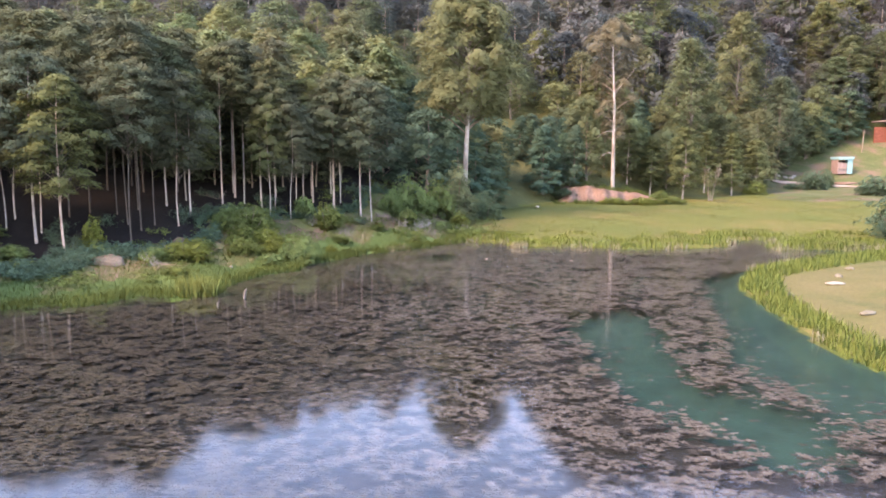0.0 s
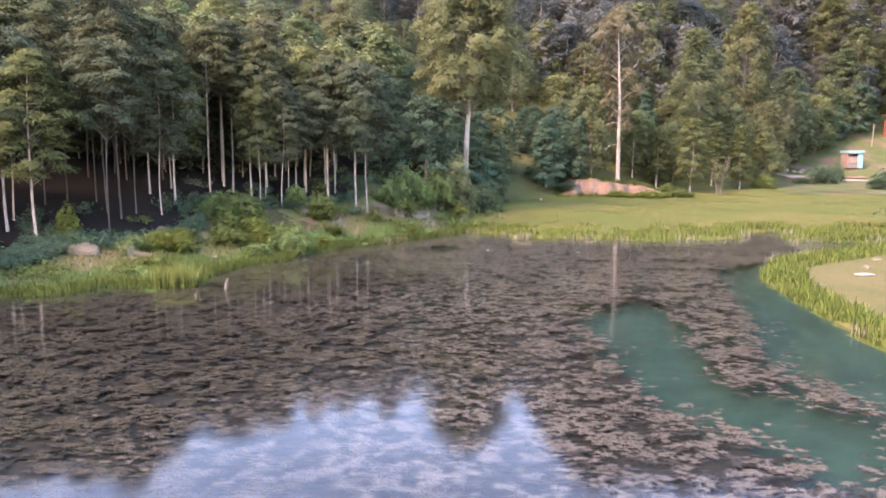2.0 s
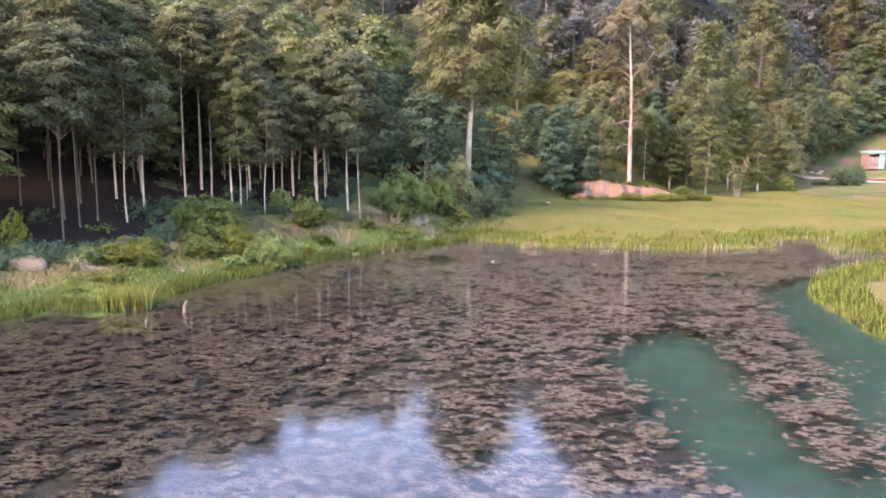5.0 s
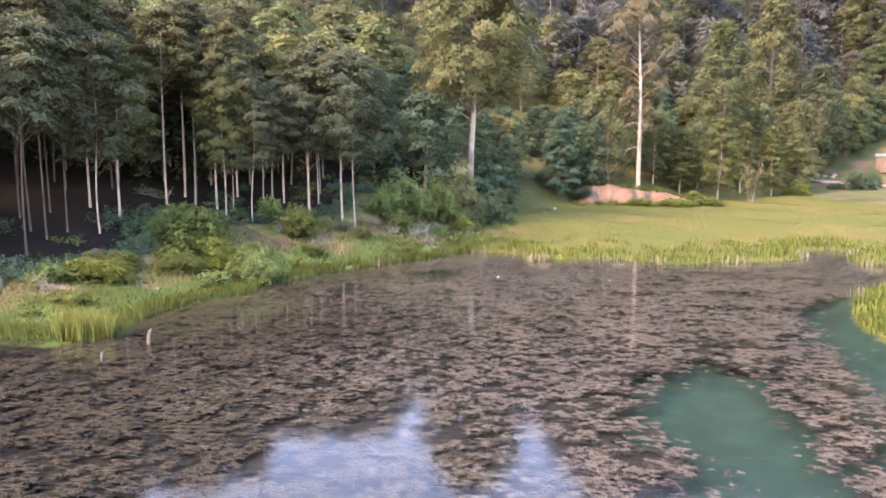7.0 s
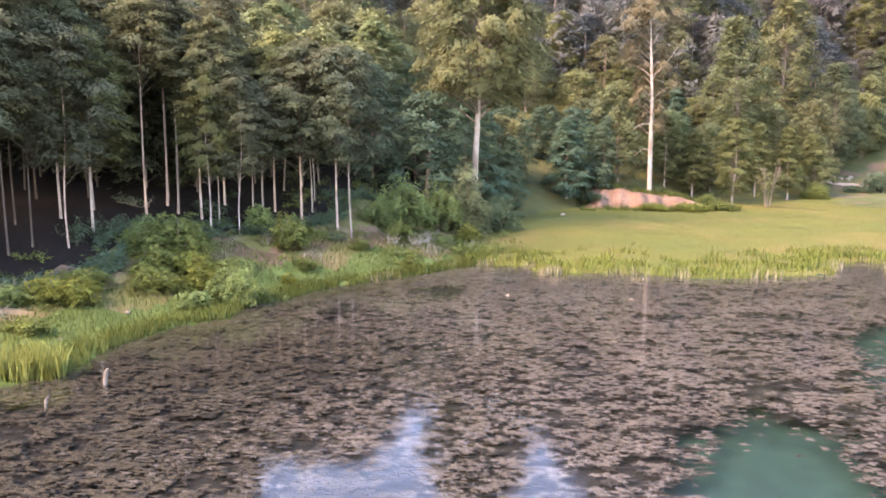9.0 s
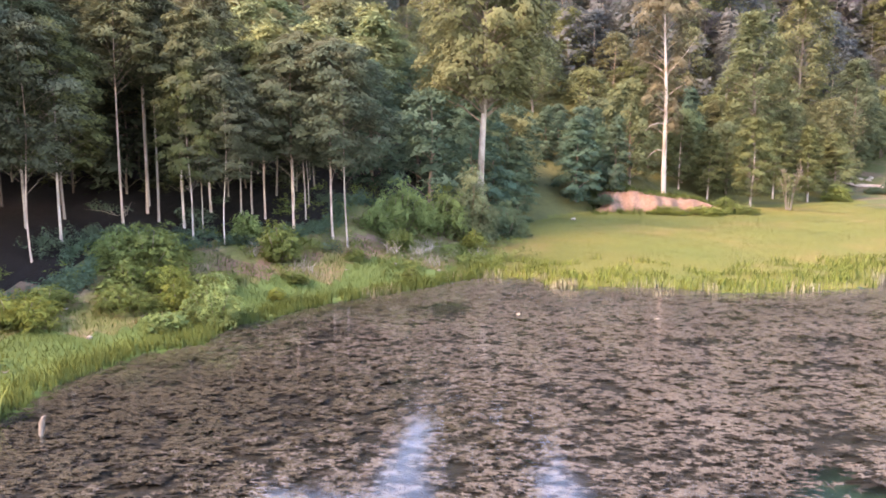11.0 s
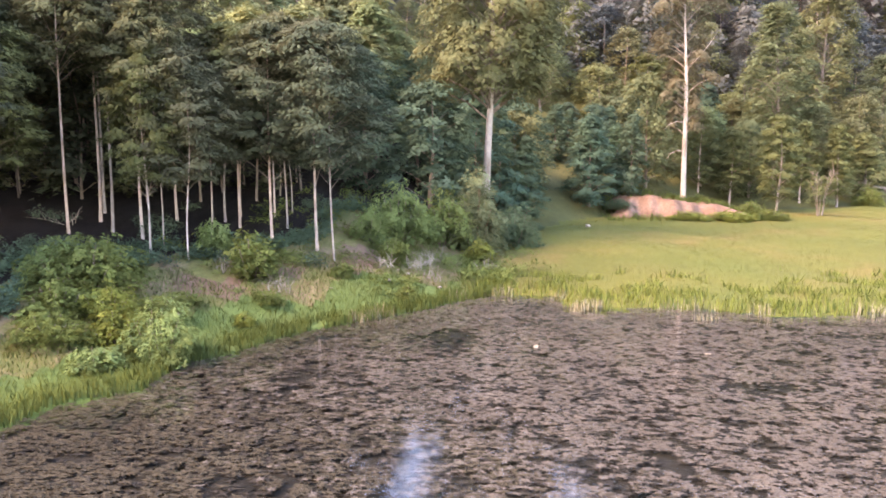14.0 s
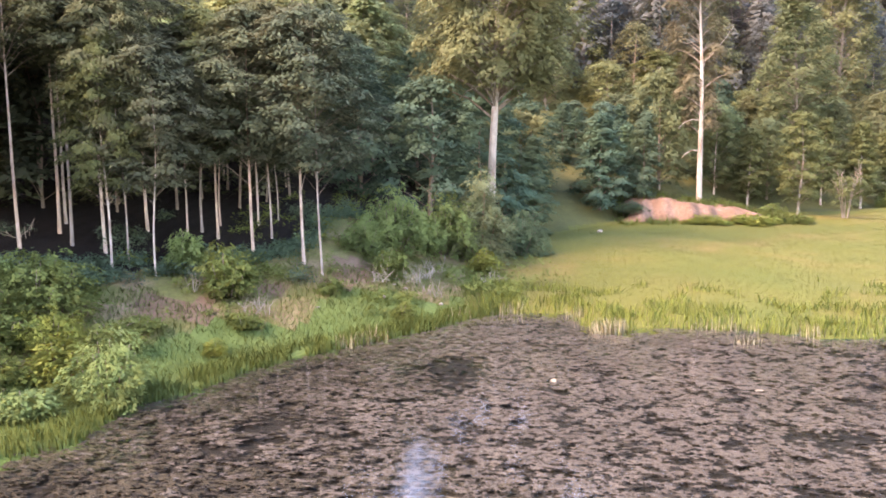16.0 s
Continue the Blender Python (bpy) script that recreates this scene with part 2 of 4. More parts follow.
def leaf_mesh(name, quads, material, outward=None, soft=0.65):
    """Leaves as one mesh; with outward (n, 3) the leaves are shaded softly along the crown's own roundness."""
    n = len(quads)
    quads = np.asarray(quads, float)
    k = quads.shape[1]
    if outward is not None:
        own = np.cross(quads[:, 1] - quads[:, 0], quads[:, 2] - quads[:, 0])
        own /= np.linalg.norm(own, axis=1, keepdims=True) + 1e-9
        flip = (own * outward).sum(1) < 0
        quads[flip] = quads[flip][:, ::-1]
        own[flip] *= -1
        nor = soft * outward / (np.linalg.norm(outward, axis=1, keepdims=True) + 1e-9) + (1 - soft) * own
        nor /= np.linalg.norm(nor, axis=1, keepdims=True)
    me = bpy.data.meshes.new(name)
    me.vertices.add(k * n)
    me.vertices.foreach_set("co", np.asarray(quads, np.float32).ravel())
    me.loops.add(k * n)
    me.loops.foreach_set("vertex_index", np.arange(k * n, dtype=np.int32))
    me.polygons.add(n)
    me.polygons.foreach_set("loop_start", np.arange(0, k * n, k, dtype=np.int32))
    me.materials.append(material)
    me.update(calc_edges=True)
    if outward is not None:
        me.normals_split_custom_set_from_vertices(np.repeat(nor, k, 0).tolist())
    return me


def crown_profile(kind, h):
    """Radius of a crown, 0 to 1, at the height h, 0 to 1, inside it."""
    if kind == "cone":
        return (1 - h) ** 0.75 * min(1.0, 0.45 + 3 * h)
    if kind == "tall":
        return max(0.05, math.sin(math.pi * min(1.0, 0.12 + 0.88 * h ** 0.9)) ** 0.6)
    if kind == "plume":
        return 0.42 + 0.58 * min(1.0, h / 0.6) if h < 0.75 else max(0.2, 1 - 3.0 * (h - 0.75))
    if kind == "dome":
        return max(0.12, (1 - max(0.0, (h - 0.25) / 0.75) ** 2.2) ** 0.5 * min(1.0, 0.7 + 1.2 * h))
    return max(0.08, math.sin(math.pi * min(1.0, 0.22 + 0.78 * h)) ** 0.6)


def tree_parts(seed, height, clear, radius, kind, bark, leaf, clumps=40, fans=20, per=10, size=0.3, trunk_r=0.13, bend=0.3, flat=0.6, slim=0.3, soft=0.7, lump=0.34, droop=0.35, cut=0.97, bare_side=None):
    """Trunk mesh (with its limbs) and crown mesh of one tree that stands on z = 0. The crown is built of leafy clumps, each at the end of a limb:
    fans of leaves over the clump's upper and outer side. flat: a clump's height over its width; lump: its radius over the crown's; bare_side: the way, in degrees, to which
    the lower crown has lost its limbs."""
    rng = np.random.default_rng(seed)
    v, f = [], []
    ph = rng.uniform(0, 6.28, 2)

    def stem(h):
        k = h / height
        return Vector((bend * (math.sin(ph[0] + 3.1 * k) * k + 0.13 * math.sin(ph[1] + 9 * k)), bend * (math.sin(ph[1] + 2.6 * k) * k + 0.13 * math.sin(ph[0] + 8 * k)), h))

    hs = [-0.4, 0.15, 0.8] + [height * cut * q / 13 for q in range(2, 14)]
    tube(v, f, [stem(h) if h > 0 else stem(0) + Vector((0, 0, h)) for h in hs], [trunk_r * (1.2 if h < 0.3 else 1) * (1 - 0.9 * (max(0, h) / height) ** 1.2) for h in hs], 8)
    stem_faces = len(f)
    centre, reach_r, outer = [], [], []
    for i in range(clumps):
        q = (i + rng.uniform(0.0, 1.0)) / clumps
        az = i * 2.39996 + rng.normal(0, 0.4)
        if bare_side is not None and q < 0.72 and math.cos(az - radians(bare_side)) > 0.25:
            continue
        wide = radius * crown_profile(kind, q)
        cr = radius * lump * rng.uniform(0.75, 1.25) * (0.55 + 0.45 * wide / radius)
        reach = max(0.0, wide * rng.uniform(0.5, 1.08) - 0.55 * cr)
        h0 = min(height - cr * flat, clear + (height - clear) * q + 0.3 * cr)
        d = Vector((math.cos(az), math.sin(az), 0))
        tip = stem(h0) + d * reach
        a = stem(max(0.7 * clear, h0 - 0.5 * reach - 0.4))
        mid = a.lerp(tip, 0.5) + Vector((0, 0, 0.10 * reach))
        rr = max(0.012, trunk_r * 0.3 * (1 - 0.7 * q))
        tube(v, f, [a, mid, tip], [rr, rr * 0.65, rr * 0.25], 4)
        centre.append(tuple(tip)), reach_r.append(cr), outer.append(tuple(d * min(1.0, reach / radius * 1.6)))
    c, r, o = np.repeat(np.array(centre), fans, 0), np.repeat(np.array(reach_r), fans), np.repeat(np.array(outer), fans, 0)
    n = len(c)
    d = rng.normal(0, 1, (n, 3))
    d /= np.linalg.norm(d, axis=1, keepdims=True)
    d = d + 0.45 * o + np.array([0, 0, 0.42])
    d /= np.linalg.norm(d, axis=1, keepdims=True)
    p = c + d * (r * rng.uniform(0.55, 1.12, n))[:, None] * np.array([1, 1, flat])
    q4 = sprays(rng, p, d + 0.5 * o + rng.normal(0, 0.15, (n, 3)), per, size * 1.7, size, droop, 0.14, slim)
    leaf_mid = q4.mean(1)
    whole = (leaf_mid - np.array([0, 0, clear + 0.4 * (height - clear)])) / np.array([radius, radius, 0.55 * (height - clear)])
    own = (leaf_mid - np.repeat(c, per, 0)) / np.repeat(r, per)[:, None] / np.array([1, 1, flat])
    out = 0.6 * own + 0.35 * whole + np.array([0, 0, 0.15])
    return mesh_of("trunk", v, f, [bark, GREY_BARK], [int(i >= stem_faces) for i in range(len(f))], True), leaf_mesh("crown", q4, leaf, out, soft)


def tree(name, parts, m, label, category="tree", group=""):
    """One tree as a thing: an Empty at its foot with a trunk and a crown."""
    root = new(name)
    root.empty_display_size = 0.5
    part("trunk", parts[0], root)
    part("crown", parts[1], root)
    root.matrix_basis = m
    return tagged(root, label, category, group)


def bush_parts(seed, w, h, lobes=9, per_lobe=24, per=11, size=0.21, leaf=None, bark=None):
    rng = np.random.default_rng(seed)
    v, f, centres, ways, tops = [], [], [], [], []
    for i in range(lobes):
        az, r = i * 2.39996 + rng.normal(0, 0.3), w * 0.5 * math.sqrt((i + 0.5) / lobes) * 0.75
        hh = h * (1 - 0.45 * (i / lobes)) * rng.uniform(0.72, 1.0)
        top = Vector((math.cos(az) * r, math.sin(az) * r, hh * 0.78))
        tube(v, f, [Vector((top.x * 0.2, top.y * 0.2, -0.15)), Vector((top.x * 0.7, top.y * 0.7, hh * 0.4)), top], [0.035, 0.025, 0.01], 4)
        tops.append(tuple(top))
        for j in range(per_lobe):
            d = Vector(rng.normal(0, 1, 3)).normalized()
            k = rng.uniform(0.55, 1.05)
            low = rng.uniform(0.15, 1.0) ** 0.6
            p = Vector((top.x * (0.75 + 0.35 * (1 - low)), top.y * (0.75 + 0.35 * (1 - low)), top.z * low)) + Vector((d.x * w * 0.23 * k, d.y * w * 0.23 * k, d.z * hh * 0.36 * k - hh * 0.12))
            p.z = max(0.08, p.z)
            centres.append(p)
            ways.append(Vector((d.x, d.y, 0)) + Vector((top.x, top.y, 0)) * 0.3)
    q4 = sprays(rng, centres, ways, per, size * 1.5, size, 0.4, 0.3, 0.26, 0.5)
    lobe = np.repeat(np.repeat(np.array(tops), per_lobe, 0), per, 0)
    out = (q4.mean(1) - lobe) / np.array([w * 0.23, w * 0.23, h * 0.36]) + 0.4 * (q4.mean(1) - np.array([0, 0, h * 0.3])) / h
    return mesh_of("stems", v, f, [bark or GREY_BARK]), leaf_mesh("foliage", q4, leaf or LEAF_SHRUB, out, 0.55)


def bush(name, parts, m, label, category="bush", group=""):
    root = new(name)
    root.empty_display_size = 0.3
    part("stem", parts[0], root)
    part("foliage", parts[1], root)
    root.matrix_basis = m
    return tagged(root, label, category, group)


def placed(x, y, turn=0.0, s=1.0, sz=None, sink=0.0, lean=0.0):
    return Matrix.LocRotScale((x, y, float(ground(x, y)) - sink), Euler((radians(lean), 0, radians(turn))), (s, s, sz or s))


# ---- the lie of the land ----
SHORE = np.array([(-24.3, 36.7), (-22, 37.8), (-20.1, 37.9), (-18.8, 40.7), (-16.6, 40.2), (-14.4, 40.7), (-14.6, 43.8), (-13.6, 48.4), (-11.6, 50),
    (-11.4, 53), (-10, 54.3), (-8.9, 57), (-6.7, 59.4), (-5, 61), (-2.6, 63.3), (-0.4, 66), (1.3, 67), (4.6, 66.4), (5, 63.8), (6, 62.4),
    (7.5, 63.5), (11.6, 63.2), (14.5, 61.2), (19.5, 62), (23.6, 62.9), (26.5, 67.5), (29, 68.8), (30.2, 67), (28, 63.5), (27.8, 60.4)])
SHORE = np.vstack([SHORE, [(31.7, 60.3), (37.4, 61.8), (46, 63), (58, 66), (59, 62), (46, 59.5), (35.7, 58.9), (29.4, 55.6), (25, 52.6), (21.2, 50.2),
    (18.6, 45.3), (17.5, 42.5), (16.5, 35.1), (15.9, 30.2), (15.9, 27.5), (16.4, 25.5), (18, 20), (22, 12), (26, 2), (27, -12), (22, -26),
    (8, -36), (-12, -36), (-30, -28), (-40, -12), (-42, 8), (-37, 24), (-30, 33)]])


def inside(poly, x, y):
    x, y = np.asarray(x, float), np.asarray(y, float)
    hit = np.zeros(x.shape, bool)
    for (x0, y0), (x1, y1) in zip(poly, np.roll(poly, -1, 0)):
        if y0 != y1:
            hit ^= ((y0 > y) != (y1 > y)) & (x < (x1 - x0) * (y - y0) / (y1 - y0) + x0)
    return hit


def shore_distance(x, y):
    """Metres from the water's edge: plus on land, minus on the pond."""
    x, y = np.asarray(x, float), np.asarray(y, float)
    best = np.full(x.shape, 1e9)
    for (x0, y0), (x1, y1) in zip(SHORE, np.roll(SHORE, -1, 0)):
        dx, dy = x1 - x0, y1 - y0
        k = np.clip(((x - x0) * dx + (y - y0) * dy) / (dx * dx + dy * dy), 0, 1)
        best = np.minimum(best, np.hypot(x - x0 - k * dx, y - y0 - k * dy))
    return np.where(inside(SHORE, x, y), -best, best)


def smooth(a, b, x):
    k = np.clip((x - a) / (b - a), 0, 1)
    return k * k * (3 - 2 * k)


def waves(x, y):
    return 0.5 * np.sin(x * 0.31 + 1.3 * np.sin(y * 0.17)) + 0.5 * np.sin(y * 0.27 + 1.7 * np.sin(x * 0.13 + 1))


def clay_bank(x, y):
    return smooth(14.5, 18, x) * (1 - smooth(26, 31, x)) * smooth(103.2, 106.0, y + 0.9 * np.sin(x * 0.9 + 0.6) + 0.45 * np.sin(x * 2.7))


def ground(x, y, d=None):
    x, y = np.asarray(x, float), np.asarray(y, float)
    d = shore_distance(x, y) if d is None else d
    o = np.maximum(d, 0)
    slope = 0.15 + 0.16 * smooth(44, 62, y)
    wood = slope * np.minimum(o, 14) * smooth(0, 4, o) + 0.2 * np.maximum(o - 14, 0)
    wood = np.minimum(wood, 12 + 0.02 * o)
    meadow = 0.12 * smooth(0, 1.5, o) + 0.034 * np.minimum(o, 80)
    left = 1 - smooth(-9, 3, x + 0.06 * np.maximum(y - 66, 0))
    left = left * smooth(0, 25, y)
    z = left * wood + (1 - left) * meadow
    start = np.interp(x, [-90, -10, 5, 20, 45, 60, 95, 130], [98, 98, 96, 110, 117, 133, 129, 118])
    e = np.maximum(y - start, 0)
    hill = 0.31 * np.minimum(e, 25) + 0.335 * np.clip(e - 25, 0, 106)
    hill = hill * (1 + 1.45 * smooth(4, 58, x) * smooth(10, 70, e))
    z = z + hill + 1.2 * waves(x, y) * smooth(5, 60, e) + (1.75 + 0.45 * np.sin(x * 0.42 - 6.3) + 0.1 * np.sin(x * 1.7 + 1.2 * np.sin(y * 1.1)) + 0.05 * np.sin(x * 3.1 + 4 * np.sin(y * 1.3)) + 0.03 * np.sin(x * 5.3 + 4.2 * np.sin(y * 3.1)) + 0.03 * np.sin(y * 6.3 + 3 * np.sin(x * 3.7))) * clay_bank(x, y) * (1 - smooth(0, 30, e))
    z = z + 0.10 * waves(x * 2.3, y * 2.1) * smooth(1, 6, o)
    return np.where(d > 0, np.maximum(z, 0.03 + 0.1 * smooth(0, 1, o)), -0.55 * smooth(0, 1.6, -d) - 0.0)


def graded(near0, near1, step, far):
    mid = list(np.arange(near0, near1 + 1e-6, step))
    lo, hi, g = [], [], step
    while (near1 if not hi else hi[-1]) < far:
        g *= 1.22
        hi.append((near1 if not hi else hi[-1]) + g)
        lo.append((near0 if not lo else lo[-1]) - g)
    return np.array(lo[::-1] + mid + hi)


gx = np.unique(np.concatenate([graded(-48, 92, 0.8, 1500), np.arange(-22, -5, 0.4), np.arange(13.9, 31, 0.27)]))
gy = np.unique(np.concatenate([graded(-2, 140, 0.8, 1500), np.arange(101.1, 109.5, 0.27)]))
XX, YY = np.meshgrid(gx, gy)
DD = shore_distance(XX, YY)
ZZ = ground(XX, YY, DD)
nx, ny = len(gx), len(gy)
idx = np.arange(nx * ny).reshape(ny, nx)
gfaces = np.stack([idx[:-1, :-1], idx[:-1, 1:], idx[1:, 1:], idx[1:, :-1]], -1).reshape(-1, 4)
cx, cy = (XX[:-1, :-1] + XX[1:, 1:]) / 2, (YY[:-1, :-1] + YY[1:, 1:]) / 2
cd = shore_distance(cx, cy)
SAND_AREA = np.array([(18.4, 39), (17.6, 32), (17.8, 26), (22, 14), (40, 10), (60, 30), (50, 50), (34, 54), (26.5, 49.6), (21, 45.5)])
slot = np.zeros(cx.shape, np.int32) + 2                           # turf
slot[(cx < -3 - 0.1 * (cy - 62)) & (cd > np.interp(cx, [-30, -18, -12, -6], [7.0, 8.5, 9.5, 15]) + 2 * waves(cx * 2, cy * 2))] = 1      # litter under the wood, with the wood's shade in its colour
slot[(cx < -1) & (cd <= np.interp(cx, [-30, -18, -12, -6], [7.0, 8.5, 9.5, 15]) + 2 * waves(cx * 2, cy * 2))] = 3
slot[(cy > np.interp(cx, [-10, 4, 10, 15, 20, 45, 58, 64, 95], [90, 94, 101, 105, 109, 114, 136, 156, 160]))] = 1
slot[(slot == 1) & ((cy > 118) | (cx > 2))] = 8                                # leafy floor of the slope
slot[(cx > 50 + 2 * waves(cx * 2, cy * 2)) & (cy > 104) & (slot == 2)] = 6
slot[(slot == 3) & (cx < 4) & (cd < 3.6 + 1.2 * waves(cx * 3, cy * 3))] = 7
for ex, ey, er in [(-13.7, 60.3, 1.0), (-12.0, 60.9, 0.8), (-6.9, 68.8, 1.3), (-7.1, 66.8, 0.8), (-20.2, 52.4, 1.2), (-9.8, 64.6, 0.7)]:
    slot[np.hypot(cx - ex, (cy - ey) * 0.8) < er * (1 + 0.35 * waves(cx * 6, cy * 6))] = 9      # bare pinkish earth
slot[inside(SAND_AREA, cx, cy)] = 4
slot[(clay_bank(cx, cy) > 0.06) & (cy < 109 + waves(cx * 3, cy))] = 5
slot[cd < np.where(cx > 8, -0.3, -1.2)] = 0
me = mesh_of("ground", np.stack([XX.ravel(), YY.ravel(), ZZ.ravel()], 1).tolist(), gfaces.tolist(), [SILT, SHADED_LITTER, TURF, BANK, SAND, CLAY, PASTURE, BANK_TURF, SLOPE, PINK_EARTH], slot.ravel(), True)
tagged(new("ground", me), "valley ground with pond bed, meadow and wooded slope", "ground", kind="structure")

# water surface, its edge just under the bank
edge = np.roll(SHORE, -1, 0) - np.roll(SHORE, 1, 0)
edge = np.stack([edge[:, 1], -edge[:, 0]], 1) / np.linalg.norm(edge, axis=1, keepdims=True)
test = inside(SHORE, *(SHORE + 0.15 * edge).T)
edge[test] *= -1
rim = SHORE + 0.3 * edge
me = mesh_of("water", [(x, y, 0.0) for x, y in rim], [tuple(reversed(range(len(rim))))], [WATER])
tagged(new("water", me), "still pond water mirroring the sky and trees", "water", kind="structure")

# ---- weed on the pond ----
OPEN_A = np.array([(5.2, 32.1), (6.5, 35.4), (8.4, 37.6), (10.1, 37.4), (9.8, 35.0), (9.3, 31.6), (8.6, 27.1), (8.3, 24.8), (8.8, 23.7), (10.0, 23.1),
    (10.9, 22.3), (11.6, 21.4), (11.2, 20.1), (10.4, 18.5), (9.2, 17.7), (8.5, 18.0), (8.0, 19.1), (7.5, 20.4), (6.9, 21.9), (6.4, 23.1), (5.8, 24.3), (5.7, 27.1), (5.6, 29.4)])
OPEN_B = np.array([(16.2, 46.5), (15.2, 43.5), (14.2, 39.4), (13.2, 35.1), (11.9, 30.6), (11.1, 27.4), (11.6, 25.1), (11.7, 23.7), (12.0, 22.6), (12.4, 21.4), (13.2, 21.0), (15, 20.5), (17, 19), (19, 22),
    (17.4, 30), (18, 40), (19.5, 46), (22, 50.5), (19, 49.5)])
HOLES = [(-1.0, 56.9, 1.15, 2.0), (-6.2, 51.6, 0.8, 0.9), (-6.4, 50.0, 0.55, 0.8), (-7.3, 48.9, 0.5, 0.5), (9.6, 50.5, 1.6, 0.7), (12.6, 47.0, 1.6, 0.7), (16, 57.5, 2.4, 0.5), (20, 55.5, 2.2, 0.6), (-16.5, 39.2, 1.2, 0.6), (-13.6, 37.5, 1.0, 0.7), (15.0, 50.8, 1.5, 0.6), (10.2, 40.2, 0.8, 1.1), (11.2, 42.0, 0.6, 0.5)]


def open_water(x, y, holes=True):
    wob = 0.35 * np.sin(3.1 * x + 2 * np.sin(1.9 * y)) + 0.3 * np.sin(2.3 * y + 1.5 * np.sin(2.7 * x))
    o = inside(OPEN_A, x + 0.35 * wob, y + 0.7 * wob) | inside(OPEN_B, x + 0.35 * wob, y + 0.7 * wob)
    for hx, hy, rx, ry in HOLES if holes else []:
        o |= ((x - hx) / rx) ** 2 + ((y - hy) / ry) ** 2 < 1 + 0.5 * wob
    return o


def value_noise(x, y, cell, seed):
    g = np.random.default_rng(seed).uniform(0, 1, (256, 256))
    u, v = np.asarray(x) / cell + 1000, np.asarray(y) / cell + 1000
    i, j = np.floor(u).astype(int), np.floor(v).astype(int)
    a, b = u - i, v - j
    a, b = a * a * (3 - 2 * a), b * b * (3 - 2 * b)
    i0, i1, j0, j1 = i % 256, (i + 1) % 256, j % 256, (j + 1) % 256
    return (g[i0, j0] * (1 - a) + g[i1, j0] * a) * (1 - b) + (g[i0, j1] * (1 - a) + g[i1, j1] * a) * b


def weed_mesh(seed, count, box, r0, r1, z0, z1, material, reach=-0.15, gaps=0.36, k=9, share=None):
    """Ragged flat tufts of weed, each a fan with a toothed rim, thinning out in gaps."""
    rng = np.random.default_rng(seed)
    x, y = rng.uniform(box[0], box[1], count), rng.uniform(box[2], box[3], count)
    keep = shore_distance(x, y) < reach
    if gaps > 0.2:
        stray = np.where(rng.uniform(0, 1, count) < 0.12, 1.0, 0.25)
        keep &= ~open_water(x + stray * rng.normal(0, 0.8, count), y + stray * rng.normal(0, 1.3, count))
    else:
        for ox, oy in ((0, 0), (1.2, 0), (-1.2, 0), (0, 1.6), (0, -1.6)):
            keep &= ~open_water(x + ox, y + oy, False)
    if gaps > 0.2:
        cover = 0.62 * value_noise(x * 0.8, y, 0.36, 3) + 0.3 * value_noise(x * 0.9, y, 0.2, 5) + 0.08 * value_noise(x, y, 2.4, 4)
        keep &= cover > gaps + np.interp(y, [12, 32, 46, 62], [0.205, 0.175, 0.075, 0.03]) + 0.06 * rng.normal(0, 1, count)
    if gaps < 0.2:
        keep &= ~((x > 24) & (y > 61))
    # share splits one mat across x: shaded colour left, lighter colour right
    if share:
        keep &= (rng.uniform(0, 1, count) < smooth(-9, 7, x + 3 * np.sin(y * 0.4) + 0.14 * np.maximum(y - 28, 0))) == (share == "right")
    x, y = x[keep], y[keep]
    n = len(x)
    r = rng.uniform(r0, r1, (n, 1)) * rng.uniform(0.55, 1.0, (n, k)) * np.where(np.arange(k) % 2, 0.42, 1.25)
    w = rng.uniform(0, 6.28, (n, 1)) + np.arange(k) * 2 * np.pi / k
    st = rng.uniform(0.8, 1.6, (n, 1))
    z = rng.uniform(z0, z1, (n, 1))
    rx, ry = x[:, None] + r * np.cos(w) * st, y[:, None] + r * np.sin(w) / st
    rz = z - rng.uniform(0.0, 0.03, (n, k))
    co = np.concatenate([np.stack([x, y, z[:, 0] + 0.006], 1)[:, None], np.stack([rx, ry, rz], 2)], 1).reshape(-1, 3)
    base = (np.arange(n) * (k + 1))[:, None]
    tri = np.stack([base + 0 * np.arange(k), base + 1 + np.arange(k), base + 1 + (np.arange(k) + 1) % k], 2).reshape(-1, 3)
    return mesh_of("weed", co.tolist(), tri.tolist(), [material])


NEAR, BACK = (-27, 31, 12, 69), (-42, 30, -36, 12)
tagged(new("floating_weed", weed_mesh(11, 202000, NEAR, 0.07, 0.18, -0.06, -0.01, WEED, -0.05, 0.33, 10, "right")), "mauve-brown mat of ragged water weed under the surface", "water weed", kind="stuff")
tagged(new("floating_weed", weed_mesh(11, 202000, NEAR, 0.07, 0.18, -0.06, -0.01, WEED_SHADED, -0.05, 0.33, 10, "left")), "ragged water weed mat, coloured darker for the pond's shaded left", "water weed", kind="stuff")
tagged(new("floating_weed", weed_mesh(14, 40000, BACK, 0.16, 0.36, -0.05, -0.01, WEED, -0.05, 0.33, 8)), "mauve-brown mat of ragged water weed under the surface", "water weed", kind="stuff")
tagged(new("drowned_weed", weed_mesh(15, 106000, NEAR, 0.1, 0.24, -0.13, -0.07, WEED_MID, -0.05, 0.24, 8)), "lower fringes of the weed, darkened towards its shaded gaps", "water weed", kind="stuff")
tagged(new("sunken_weed", weed_mesh(12, 34000, (-42, 31, -36, 67), 0.7, 1.1, -0.30, -0.16, WEED_DEEP, -0.3, 0.1, 9)), "sunken weed sheet darkened to read as the mat's shaded gaps", "water weed", kind="stuff")


